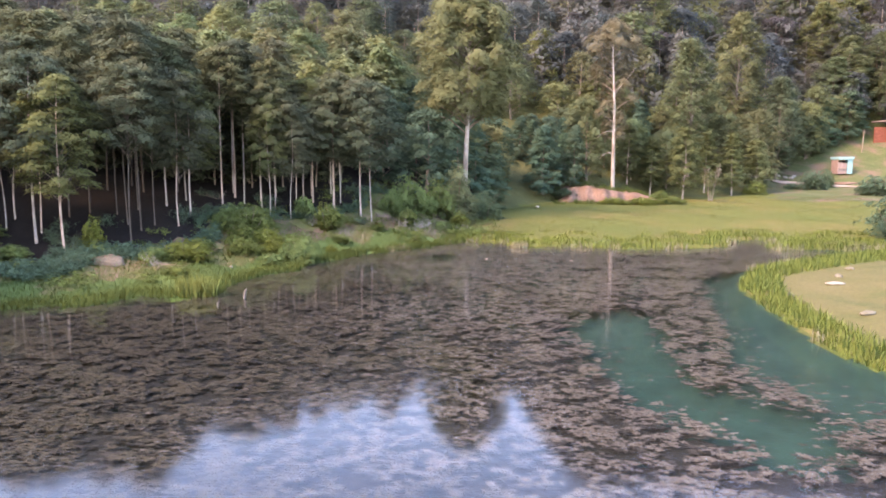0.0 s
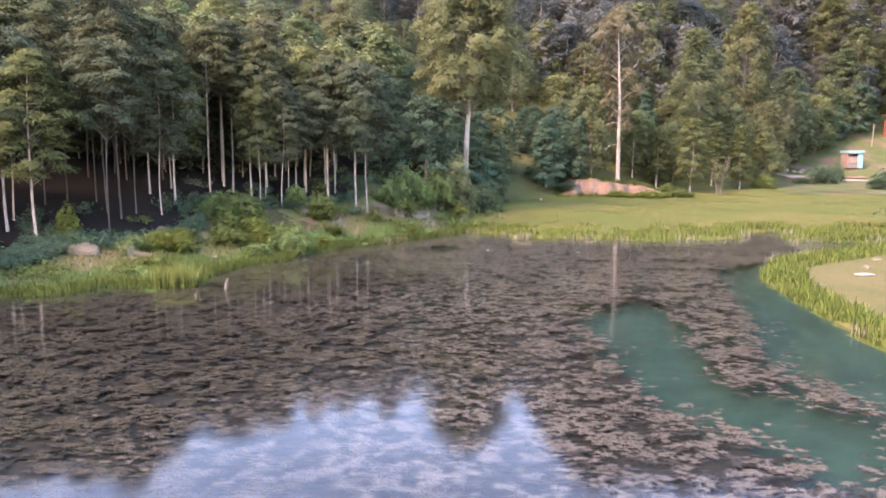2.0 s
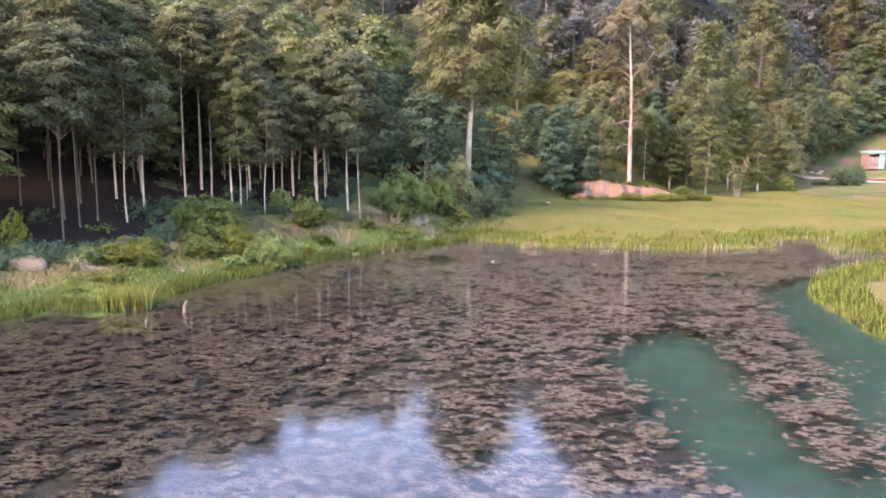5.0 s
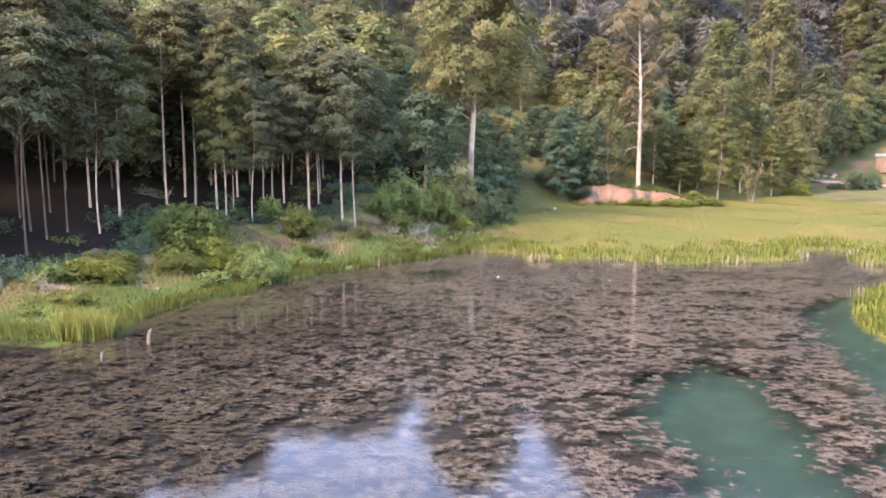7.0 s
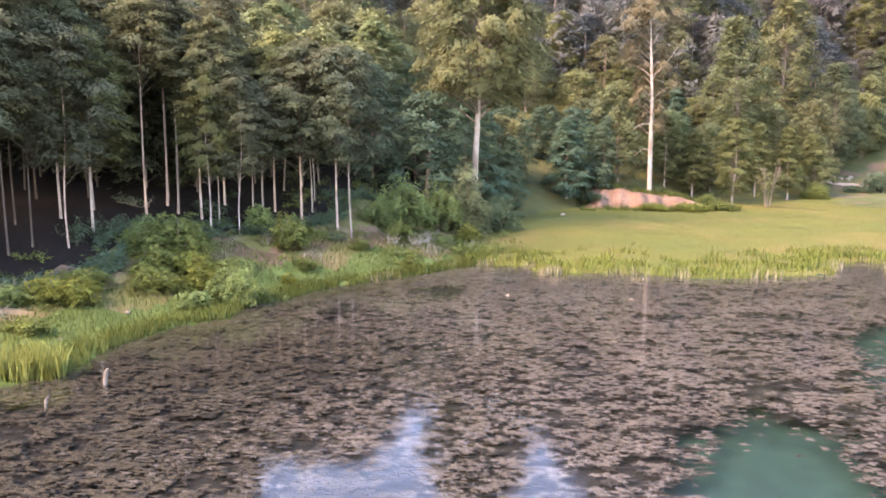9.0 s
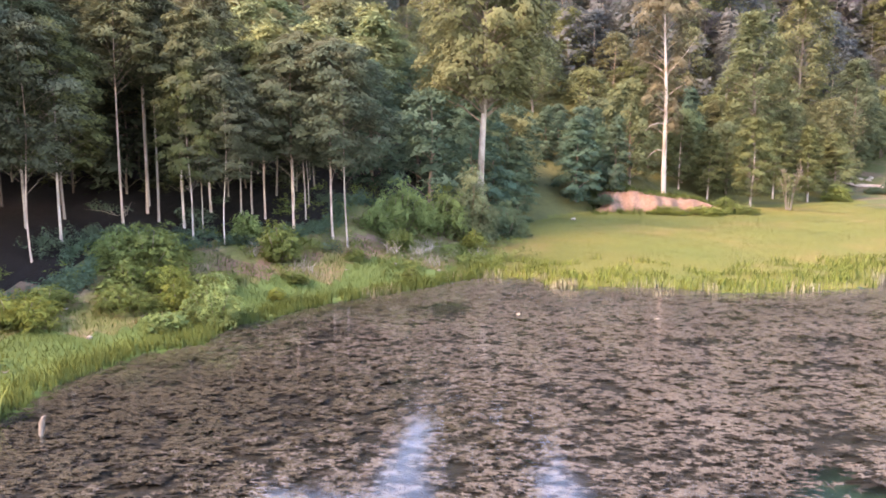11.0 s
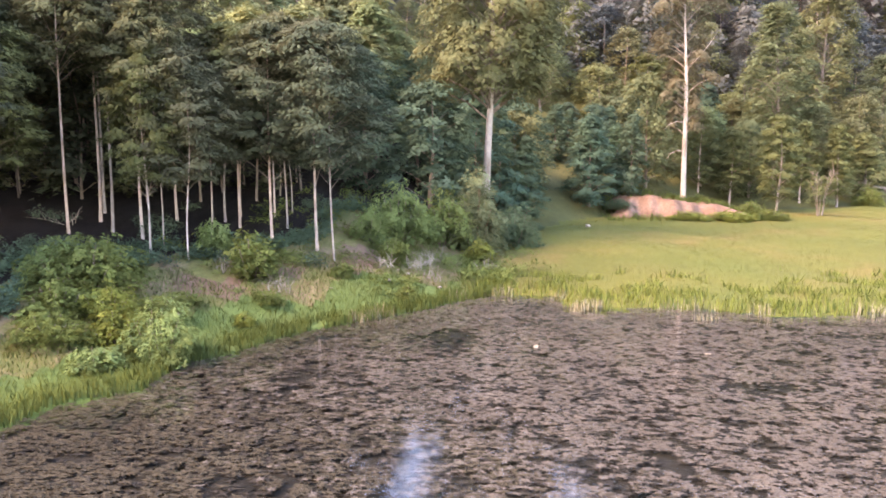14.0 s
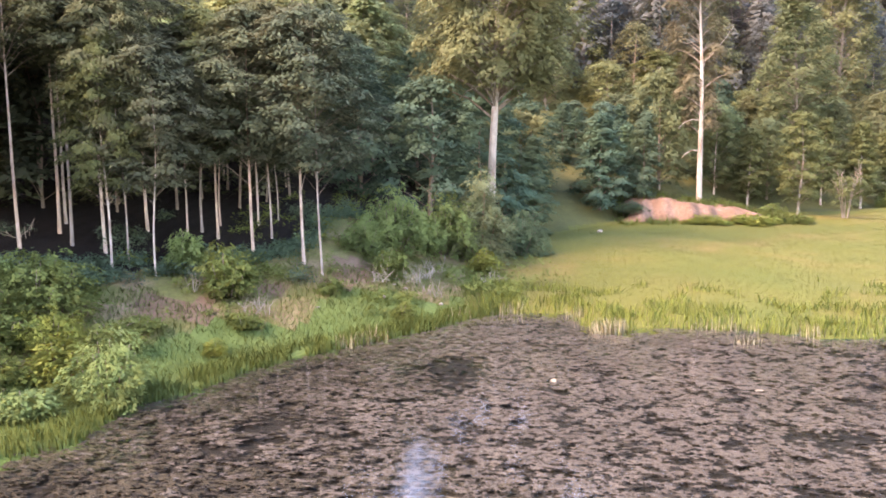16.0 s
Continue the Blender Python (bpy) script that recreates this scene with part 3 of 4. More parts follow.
# ---- grass and reeds ----
def blades(seed, x, y, h0, h1, width, lean, name, material, sink=0.05, label="", category="grass", simple=False, upright=0.85):
    """Bent, tapered blades, each two quads, standing on the ground at x, y."""
    rng = np.random.default_rng(seed)
    n = len(x)
    z = np.maximum(ground(x, y), -0.3) - sink
    h = rng.uniform(h0, h1, n) if np.isscalar(h0) else h0 * rng.uniform(0.75, 1.2, n)
    az, tw = rng.uniform(0, 6.28, n), rng.uniform(0, 6.28, n)
    ln = h * rng.uniform(0.2, 1.0, n) * lean
    dx, dy = np.cos(az) * ln, np.sin(az) * ln
    wx, wy = np.cos(tw) * width * 0.5, np.sin(tw) * width * 0.5
    b = np.stack([x, y, z], 1)
    m = b + np.stack([dx * 0.35, dy * 0.35, h * 0.6], 1)
    t = b + np.stack([dx, dy, h], 1)
    wv = np.stack([wx, wy, 0 * wx], 1) * rng.uniform(0.6, 1.4, (n, 1))
    co = np.stack([b - wv, b + wv, m + wv * 0.8, m - wv * 0.8, t + wv * 0.15, t - wv * 0.15], 1)
    i = (np.arange(n) * 6)[:, None]
    fa = np.concatenate([i + np.array([0, 1, 2, 3]), i + np.array([3, 2, 4, 5])], 0)
    if simple:
        co, fa = co[:, [0, 1, 4, 5]], (np.arange(n) * 4)[:, None] + np.array([0, 1, 2, 3])
    me = mesh_of(name, co.reshape(-1, 3).tolist(), fa.tolist(), [material], None, True)
    own = np.stack([-np.sin(tw), np.cos(tw), 0 * tw], 1)
    up = np.repeat(np.array([0, 0, upright]) + own * (1 - upright) + rng.normal(0, 0.15, (n, 3)), co.shape[1], 0)
    me.normals_split_custom_set_from_vertices((up / np.linalg.norm(up, axis=1, keepdims=True)).tolist())
    return tagged(new(name, me), label, category, kind="stuff")


def scatter(seed, count, x0, x1, y0, y1, test):
    rng = np.random.default_rng(seed)
    x, y = rng.uniform(x0, x1, count), rng.uniform(y0, y1, count)
    k = test(x, y, shore_distance(x, y))
    return x[k], y[k]


x, y = scatter(21, 95000, 0, 60, 24, 72, lambda x, y, d: (d > -0.4) & (d < 2.2) & ((y > 59) | (x < 12)) & (value_noise(x, y, 0.8, 9) > 0.25 + 0.12 * np.abs(d)))
blades(1, x, y, 0.3, 0.7, 0.035, 0.5, "reed_bed", REED, upright=0.95, label="green reeds along the meadow's edge", category="reeds")
x, y = scatter(30, 150000, 14, 50, 22, 60, lambda x, y, d: (d > -0.3) & (d < 1.7) & (value_noise(x, y, 0.8, 9) > 0.25 + 0.2 * np.abs(d)))
blades(10, x, y, 0.2, 0.45, 0.035, 0.6, "reed_bed", REED, upright=0.96, label="low green reeds round the sandy point", category="reeds")
x, y = scatter(26, 260000, -34, 1, 30, 70, lambda x, y, d: (d > -0.4) & (d < 0.9) & (value_noise(x, y, 0.9, 8) > 0.12 + 0.35 * np.abs(d)))
blades(6, x, y, 0.25, 0.6, 0.03, 0.5, "reed_bed", GRASS_BANK, label="green reeds along the wooded bank", category="reeds")
x, y = scatter(27, 4200, -18, -13.5, 39, 43, lambda x, y, d: ((x + 15.2) / 1.25) ** 2 + ((y - 40.6) / 0.6) ** 2 < 1)
blades(7, x, y, 0.8, 1.35, 0.035, 0.35, "reed_clump", REED_FRESH, label="tall bright clump of reeds at the bank", category="reeds")
x, y = scatter(22, 160000, -9, 60, 24, 72, lambda x, y, d: (d > -0.6) & (d < 0.2) & (value_noise(x, y, 1.6, 7) > np.where((y < 58) & (x > 13), 0.78, 0.55)))
blades(2, x, y, 0.3, 0.75, 0.03, 0.2, "dry_reeds", STRAW, label="pale dry reed stalks in the shallows", category="reeds")
x, y = scatter(28, 6000, 4.4, 12, 60, 64, lambda x, y, d: (((x - 5.6) / 0.9) ** 2 + ((y - 62.6) / 0.5) ** 2 < 1) | (((x - 10.9) / 0.6) ** 2 + ((y - 60.5) / 0.25) ** 2 < 1))
blades(8, x, y, 0.4, 0.75, 0.03, 0.2, "dry_reeds", STRAW, label="pale dry reed stalks out in the shallows", category="reeds")
x, y = scatter(23, 230000, -1, 62, 60, 113, lambda x, y, d: (d > 0.8) & (y < np.interp(x, [-1, 5, 10, 15, 20, 45, 62], [78, 93, 100, 103, 103, 112, 122])) & (clay_bank(x, y) < 0.1))
blades(3, x, y, 0.05, 0.12, 0.035, 1.8, "meadow_grass", GRASS_MEADOW, simple=True, label="yellow-green meadow grass beyond the pond", category="grass")
x, y = scatter(29, 32000, 1, 46, 62, 74, lambda x, y, d: (d > 1.2) & (d < 7 + 2 * np.sin(x * 0.7)) & (value_noise(x, y, 1.5, 12) > 0.3 + 0.05 * d))
blades(9, x, y, 0.25, 0.55, 0.035, 0.8, "sedge", REED, simple=True, upright=0.95, label="green sedge on the wet edge of meadow", category="grass")
x, y = scatter(33, 9000, 14, 32, 101, 111, lambda x, y, d: ((y + 0.9 * np.sin(x * 0.9 + 0.6) > 106.2) | (clay_bank(x, y) < 0.12)) & (value_noise(x, y, 1.1, 14) > 0.4))
blades(13, x, y, 0.3, 0.8, 0.05, 0.6, "bank_grass", GRASS_BANK, simple=True, label="tufts of grass along the clay bank", category="grass")
x, y = scatter(24, 330000, -40, 2, 30, 78, lambda x, y, d: (d > 0.3) & (d < np.interp(x, [-30, -18, -10], [8, 9, 11]) + 1.5 * np.sin(x)) & (value_noise(x, y, 1.2, 31) > 0.1 + 0.35 * smooth(4.5, 7.5, d)))
blades(4, x, y, 0.1, 0.3, 0.03, 0.8, "bank_grass", GRASS_BANK, simple=True, label="soft green grass on the wooded bank", category="grass")
x, y = scatter(25, 60000, 15, 50, 18, 62, lambda x, y, d: (d > 0.2) & (d < 9) & ~inside(SAND_AREA, x, y))
blades(5, x, y, 0.3, 0.75, 0.045, 0.5, "point_grass", REED, upright=0.96, label="rough grass fringing the sandy point", category="grass")

# ---- the plantation by the pond ----
RND = random.Random(7)
near_kinds = [tree_parts(130 + i, 12.2 + 0.25 * i, 4.4 + 0.25 * (i % 3), 3.1 + 0.2 * (i % 3), "dome", PALE_BARK, LEAF_WOOD, 58, 30, 11, 0.23, (0.05, 0.085, 0.06, 0.075, 0.055)[i], 0.35, 0.32, 0.2, 0.45, 0.3, 0.4) for i in range(5)]
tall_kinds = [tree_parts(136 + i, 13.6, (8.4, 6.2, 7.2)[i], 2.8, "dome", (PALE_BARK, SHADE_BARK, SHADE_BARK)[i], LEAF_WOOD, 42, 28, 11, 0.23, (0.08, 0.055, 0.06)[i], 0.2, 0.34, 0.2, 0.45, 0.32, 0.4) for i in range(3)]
fresh_kinds = [tree_parts(138 + i, 12.6, 4.2, 2.7, "dome", PALE_BARK, LEAF_YOUNG, 50, 30, 11, 0.23, 0.085, 0.35, 0.36, 0.2, 0.45, 0.32, 0.45) for i in range(2)]
# grey and darker bark dims the inner trunks as the wood's shade would
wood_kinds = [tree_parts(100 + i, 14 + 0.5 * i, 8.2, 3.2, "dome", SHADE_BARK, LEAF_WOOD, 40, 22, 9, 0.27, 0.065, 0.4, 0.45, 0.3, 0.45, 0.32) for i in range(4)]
mid_kinds = [tree_parts(110 + i, 13 + i, 5.2, 3.2, "dome", GREY_BARK, LEAF_SUNLIT, 34, 20, 8, 0.34, 0.085, 0.4, 0.55, 0.32, 0.5, 0.34) for i in range(3)]
deep_kinds = [tree_parts(120 + i, 13 + i, 5.2, 3.2, "dome", GREY_BARK, LEAF_SUNLIT, 26, 16, 7, 0.55, 0.1, 0.4, 0.55, 0.36, 0.65, 0.36) for i in range(3)]
front = [(-32.2, 49.9), (-29.1, 48.3), (-29.6, 49.9), (-32.5, 51.5), (-26.4, 47.0), (-29.3, 53.0), (-28.4, 54.4), (-26.5, 54.9), (-25.1, 53.5), (-23.4, 50.3), (-25.5, 56.3), (-23.8, 53.0),
    (-23.4, 54.4), (-24.0, 58.4), (-21.8, 55.1), (-23.3, 60.9), (-21.9, 57.9), (-17.7, 64.3), (-16.4, 62.3), (-16.3, 63.6), (-14.75, 63.0), (-17.3, 67.9), (-15.5, 68.6), (-14.9, 69.1), (-13.9, 68.6),
    (-14.4, 70.6), (-11.6, 67.3), (-11.8, 67.9), (-12.7, 72.0), (-11.5, 70.4), (-12.0, 73.6), (-9.1, 68.0), (-8.05, 67.2)]
bare = [(-20.7, 62.5), (-20.4, 65.1), (-19.3, 64.2), (-21.0, 66.8)]          # tall clear stems round a dark gap
spots = front + bare
for gy_ in np.arange(24, 106, 4.0):
    for gx_ in np.arange(-74, -3, 4.0):
        px, py = gx_ + RND.uniform(-1.2, 1.2), gy_ + RND.uniform(-1.2, 1.2)
        limit = np.interp(px, [-74, -45, -37, -30, -24, -18, -13, -10, -8], [22, 42, 54, 58, 63, 70, 75, 88, 130])
        if py > limit and min((px - a) ** 2 + (py - b) ** 2 for a, b in spots) > 6:
            spots.append((px, py))
# trees left of the view, added to keep sun off the wood's floor
for gy_ in np.arange(10, 50, 4.2):
    for gx_ in np.arange(-82, -30, 4.2):
        px, py = gx_ + RND.uniform(-1, 1), gy_ + RND.uniform(-1, 1)
        if px < -0.64 * py - 5 and float(shore_distance(px, py)) > 2 and min((px - a) ** 2 + (py - b) ** 2 for a, b in spots) > 6:
            spots.append((px, py))
for i, (px, py) in enumerate(spots):
    first = i < len(front) + len(bare)
    s = RND.uniform(0.88, 1.1)
    if i < len(front):
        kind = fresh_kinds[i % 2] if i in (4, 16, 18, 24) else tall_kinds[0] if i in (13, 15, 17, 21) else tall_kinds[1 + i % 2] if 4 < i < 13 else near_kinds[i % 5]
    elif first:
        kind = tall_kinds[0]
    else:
        # rear trees get the sunlit leaf colour, inner and far-left ones the dark
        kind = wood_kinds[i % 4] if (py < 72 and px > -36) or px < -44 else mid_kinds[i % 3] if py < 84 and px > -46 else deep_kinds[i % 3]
    tree("plantation_tree", kind, placed(px, py, RND.uniform(0, 360), s * (0.72 if i in (18, 19) else 1), s * (RND.uniform(0.88, 1.06) if first else RND.uniform(0.8, 0.98)), 0, RND.uniform(-1.2, 1.2)),
         "slender pale-trunked tree with dark green crown" if first else "slender tree filling the dark wood, added for shade where unseen", "tree", "plantation trees")

# low trees added behind the trunks to turn the wood's gaps dark
shade_kinds = [tree_parts(140 + i, 8, 0.5, 2.8, "dome", GREY_BARK, LEAF_WOOD, 24, 14, 8, 0.42, 0.07, 0.4, 0.5, 0.32, 0.65, 0.36) for i in range(2)]
for px, py in [(-45, 62), (-41, 64), (-37.5, 65.5), (-34, 67), (-30.5, 67.5), (-27, 68.5), (-23.5, 69), (-20.5, 71), (-42, 69), (-35, 71), (-28, 73), (-22, 75), (-17.5, 76), (-14, 78), (-48, 58), (-44, 56)]:
    k = RND.uniform(0.8, 1.1)
    tree("filler_tree", shade_kinds[int(-px) % 2], placed(px, py, RND.uniform(0, 360), k), "low leafy tree added to darken the wood's gaps", "tree", "understory trees")

# ---- single trees round the meadow ----
tree("tall_tree", tree_parts(201, 27.5, 11.8, 5.9, "round", BARE_WOOD, LEAF_OLIVE, 150, 40, 12, 0.27, 0.36, 0.5, 0.85, 0.28, 0.62, 0.24, 0.9, 0.72), placed(1.1, 85.4, 30),
     "tall old tree with stripped pale trunk and olive crown", "tree")
tree("tall_tree", tree_parts(202, 25, 8.0, 4.3, "plume", BARE_WOOD, LEAF_BROWN, 92, 34, 12, 0.25, 0.3, 0.6, 0.75, 0.26, 0.62, 0.26, 0.8, 0.86, -95), placed(23.8, 108.6, 0),
     "tall thin tree with bare pale trunk above clay bank", "tree")
hill_kinds = [tree_parts(210 + i, 10 + 0.8 * i, 0.8, (4.6, 4.0, 4.8, 3.6, 4.6)[i], ("dome", "round", "dome", "cone", "dome")[i], GREY_BARK, LEAF_HILL, 44, 24, 9, 0.34, 0.18, 0.4, 0.8, 0.34, 0.72, 0.36) for i in range(5)]
slope_kinds = [tree_parts(220 + i, 11 + 1.4 * i, 1.0, 4.8 - 0.4 * i, "dome", GREY_BARK, LEAF_HILL, 30, 22, 8, 0.38, 0.2, 0.4, 0.8, 0.34, 0.66, 0.38) for i in range(3)]
high_kinds = [tree_parts(225 + i, 13 + 1.4 * i, 2.5, 4.6 - 0.4 * i, "round", PALE_BARK, LEAF_HAZED, 30, 22, 8, 0.38, 0.2, 0.4, 0.85, 0.34, 0.66, 0.38) for i in range(3)]
dark_kinds = [tree_parts(230 + i, 11, 0.1, 3.6, ("cone", "dome", "cone")[i], GREY_BARK, LEAF_DARK, 44, 24, 10, 0.28, 0.15, 0.3, 0.45, 0.32, 0.62, 0.32, 0.5) for i in range(3)]
light_kinds = [tree_parts(240 + i, 10, 1.4, 2.9, ("round", "cone")[i], PALE_BARK, LEAF_LIGHT, 44, 24, 10, 0.26, 0.12, 0.3, 0.42, 0.26, 0.62, 0.3) for i in range(2)]
big_kind = [tree_parts(250 + i, 24, 2.5, 5.4, "tall", GREY_BARK, LEAF_HILL, 110, 26, 10, 0.33, 0.33, 0.5, 0.8, 0.34, 0.7, 0.28) for i in range(2)]
for px, py, h, w, kinds, base, rad, label in [
        (40, 124, 23, 10, big_kind[0:1], 24, 5.2, "large full-crowned tree at the wood's edge"),
        (55.8, 145, 28, 11, big_kind[1:], 24, 5.2, "large full-crowned tree on the slope"),
        (35, 110.2, 11, 6.4, light_kinds[:1], 10, 2.9, "young light-green tree at the meadow's edge"),
        (44.6, 116, 10, 6.6, light_kinds[1:], 10, 2.9, "young light-green tree with layered boughs"),
        (40.6, 117, 10, 6, light_kinds[1:], 10, 2.9, "young light-green tree with layered boughs"),
        (61, 137, 19, 9, big_kind[:1], 24, 5.2, "broad olive tree beside the track"),
        (54.3, 130, 13, 9, hill_kinds[2:3], 11.6, 4.8, "rounded grey-green tree beside the track"),
        (70.5, 146, 9.5, 8, hill_kinds[:1], 10, 4.4, "rounded tree above the track"),
        (27.5, 115, 9.5, 5.4, light_kinds[:1], 10, 2.9, "young tree behind the clay bank"),
        (31, 114, 9, 6, light_kinds[1:], 10, 2.9, "young tree behind the clay bank"),
        (34.5, 117.5, 9.5, 7, hill_kinds[:1], 10, 4.4, "rounded young tree at the wood's edge"),
        (29, 119, 10, 7, hill_kinds[2:3], 11.6, 4.8, "rounded young tree at the wood's edge"),
        (50.5, 121, 9, 7.5, hill_kinds[3:4], 12.4, 3.6, "conical young tree at the meadow's edge"),
        (12.9, 106.5, 10, 8, dark_kinds[:1], 11, 3.4, "dark low-boughed tree at the meadow's edge"),
        (5.6, 107.5, 9, 7, dark_kinds[1:2], 11, 3.4, "dark low-boughed tree at the meadow's edge"),
        (18, 108.5, 9, 5.5, dark_kinds[2:], 11, 3.4, "dark low-boughed tree at the meadow's edge"),
        (2.6, 98.5, 11, 7, dark_kinds[2:], 11, 3.4, "dark blue-green tree behind the tall trunk"),
        (-3.4, 83, 11, 8, dark_kinds[1:2], 11, 3.4, "dark blue-green tree between shrubs and wood"),
        (-8.6, 84, 11, 8, dark_kinds[2:], 11, 3.4, "dark blue-green tree between shrubs and wood"),
        (0.5, 92, 12, 8, dark_kinds[1:2], 11, 3.4, "dark blue-green tree behind the tall trunk"),
        (76, 153, 12, 8, hill_kinds[2:3], 11.6, 4.8, "rounded tree on the slope above the kiosk"),
        (81.5, 158, 15, 9, big_kind[:1], 24, 5.2, "full-crowned tree behind the pavilion"),
        (87, 162, 17, 9, big_kind[1:], 24, 5.2, "full-crowned tree behind the pavilion"),
        (93.5, 161, 18, 10, big_kind[:1], 24, 5.2, "full-crowned tree behind the pavilion"),
        (100, 160, 17, 10, big_kind[1:], 24, 5.2, "full-crowned tree behind the pavilion"),
        (70, 154, 12, 8, hill_kinds[:1], 10, 4.4, "rounded tree on the slope above the kiosk"),
        (84, 170, 18, 10, big_kind[1:], 24, 5.2, "full-crowned tree high on the slope"),
        (73, 148.5, 8, 7, dark_kinds[1:2], 11, 3.4, "dark green tree on the slope behind the kiosk"),
        (78, 152, 10, 8, dark_kinds[2:], 11, 3.4, "dark green tree on the slope behind the kiosk"),
        (82.8, 153.5, 10, 7.5, dark_kinds[1:2], 11, 3.4, "dark green tree beside the pavilion"),
        (67, 147, 8.5, 7, hill_kinds[:1], 10, 4.4, "rounded tree above the track"),
        (86.5, 158, 11, 7, dark_kinds[2:], 11, 3.4, "dark green tree beside the pavilion"),
        (27, 141, 11, 9, light_kinds[:1], 10, 2.9, "bright green tree in a sunny gap on the slope"),
        (31, 143, 10, 9, light_kinds[1:], 10, 2.9, "bright green tree in a sunny gap on the slope"),
        (-8.8, 92, 10, 7, dark_kinds[1:2], 11, 3.4, "dark blue-green tree beside the plantation"),
        (-5.6, 98, 10, 7, dark_kinds[2:], 11, 3.4, "dark blue-green tree beside the plantation"),
        (-10.4, 101, 9.5, 8, dark_kinds[1:2], 11, 3.4, "dark blue-green tree beside the plantation"),
        (-7, 107, 9.5, 8, hill_kinds[:1], 10, 4.4, "rounded green tree at the foot of the slope"),
        (-2, 103, 9, 8, dark_kinds[1:2], 11, 3.4, "dark blue-green tree at the foot of the slope"),
        (-12, 112, 9, 8, hill_kinds[2:3], 11.6, 4.8, "rounded green tree at the foot of the slope"),
        (4.5, 104, 9, 8, hill_kinds[:1], 10, 4.4, "rounded green tree at the foot of the slope"),
        (20.4, 112, 13, 6.5, hill_kinds[1:2], 10.8, 3.4, "brown-green tree beside the bare trunk")]:
    k = w / 2 / rad
    tree("broadleaf_tree", kinds[0], placed(px, py, (px * 37) % 360, k, h / base, 0.1), label, "tree")

# ---- the wooded slope ----
for gy_ in np.arange(84, 182, 6.8):
    for gx_ in np.arange(-84, 128, 6.8):
        px, py = gx_ + RND.uniform(-2.4, 2.4), gy_ + RND.uniform(-2.4, 2.4)
        low = np.interp(px, [-90, -12, -10, -5, 12, 20, 45, 58, 76, 90, 100, 130], [108, 108, 100, 92, 103, 116, 124, 137, 144, 160, 128, 118])
        if py < low or abs(px - 15) > 0.72 * py or (abs(px - 40) < 5 and abs(py - 124) < 6):
            continue
        kinds = dark_kinds if (px < 24 and py < 132) or RND.random() < 0.12 else hill_kinds
        if py > 138 or px < -8:
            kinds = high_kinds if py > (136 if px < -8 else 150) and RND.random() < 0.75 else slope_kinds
        s = RND.uniform(0.7, 1.1) * (0.8 if -15 < px < 15 and py < 135 else 1) * (1.2 if py > 150 else 1)
        tree("hillside_tree", kinds[RND.randrange(len(kinds))], placed(px, py, RND.uniform(0, 360), s, s * RND.uniform(0.75, 1.05), 0.2),
             "leafy tree in the wood on the slope", "tree", "hillside trees")


def far_woods(seed, spots_, leaf, name):
    rng = np.random.default_rng(seed)
    out, around = [], []
    for px, py in spots_:
        h, r = rng.uniform(11, 17), rng.uniform(3.4, 5)
        z0 = float(ground(px, py))
        k = 36
        az, q = rng.uniform(0, 6.28, k), rng.uniform(0, 1, k)
        rr = r * np.sin(np.pi * np.clip(0.2 + 0.78 * q, 0, 1)) ** 0.6 * rng.uniform(0.6, 1.05, k)
        c = np.stack([px + rr * np.cos(az), py + rr * np.sin(az), z0 + 1.5 + (h - 1.5) * q], 1)
        w = np.stack([np.cos(az), np.sin(az), 0 * az], 1)
        out.append(sprays(rng, c, w, 12, 1.2, 0.85, 0.6, 0.3, 0.36))
        around.append((out[-1].mean(1) - np.array([px, py, z0 + 0.5 * h])) / np.array([r, r, 0.5 * h]) + np.array([0, 0, 0.25]))
    return tagged(new(name, leaf_mesh(name, np.concatenate(out), leaf, np.concatenate(around))), "distant woods covering the upper hillside", "woods", kind="stuff")


far = []
for gy_ in np.arange(148, 330, 7.2):
    for gx_ in np.arange(-190, 230, 7.2):
        px, py = gx_ + RND.uniform(-3, 3), gy_ + RND.uniform(-3, 3)
        if abs(px - 10) < 0.75 * py and (py > 178 or (px > 18 and (py > 168 or not 60 < px < 108))):
            far.append((px, py))
for gy_ in np.arange(224, 262, 4.5):
    for gx_ in np.arange(-70, 34, 4.5):
        far.append((gx_ + RND.uniform(-1.5, 1.5), gy_ + RND.uniform(-1.5, 1.5)))
far_woods(31, far, LEAF_HAZED, "far_woods")

# ---- shrubs on the bank ----
BUSHES = {}
for i, (key, leaf) in enumerate((("shrub", LEAF_SHRUB), ("lime", LEAF_LIME), ("dusk", LEAF_SHADE), ("dark", LEAF_DARK))):
    BUSHES[key, "small"] = [bush_parts(300 + 10 * i + k, 2.0, 2.0, 9, 22, 19, 0.15, leaf) for k in range(2)]
    BUSHES[key, "big"] = [bush_parts(305 + 10 * i + k, 5.0, 3.6, 17, 36, 22, 0.16, leaf) for k in range(2)]


def put_bush(px, py, w, h, key, label):
    size, bw, bh = ("big", 5.0, 3.6) if w >= 3 else ("small", 2.0, 2.0)
    kind = BUSHES[key, size][int(abs(px * 7 + py * 3)) % 2]
    bush("bush", kind, Matrix.LocRotScale((px, py, float(ground(px, py)) - 0.05), Euler((0, 0, px * 2)), (w / bw, w / bw, h / bh)), label)


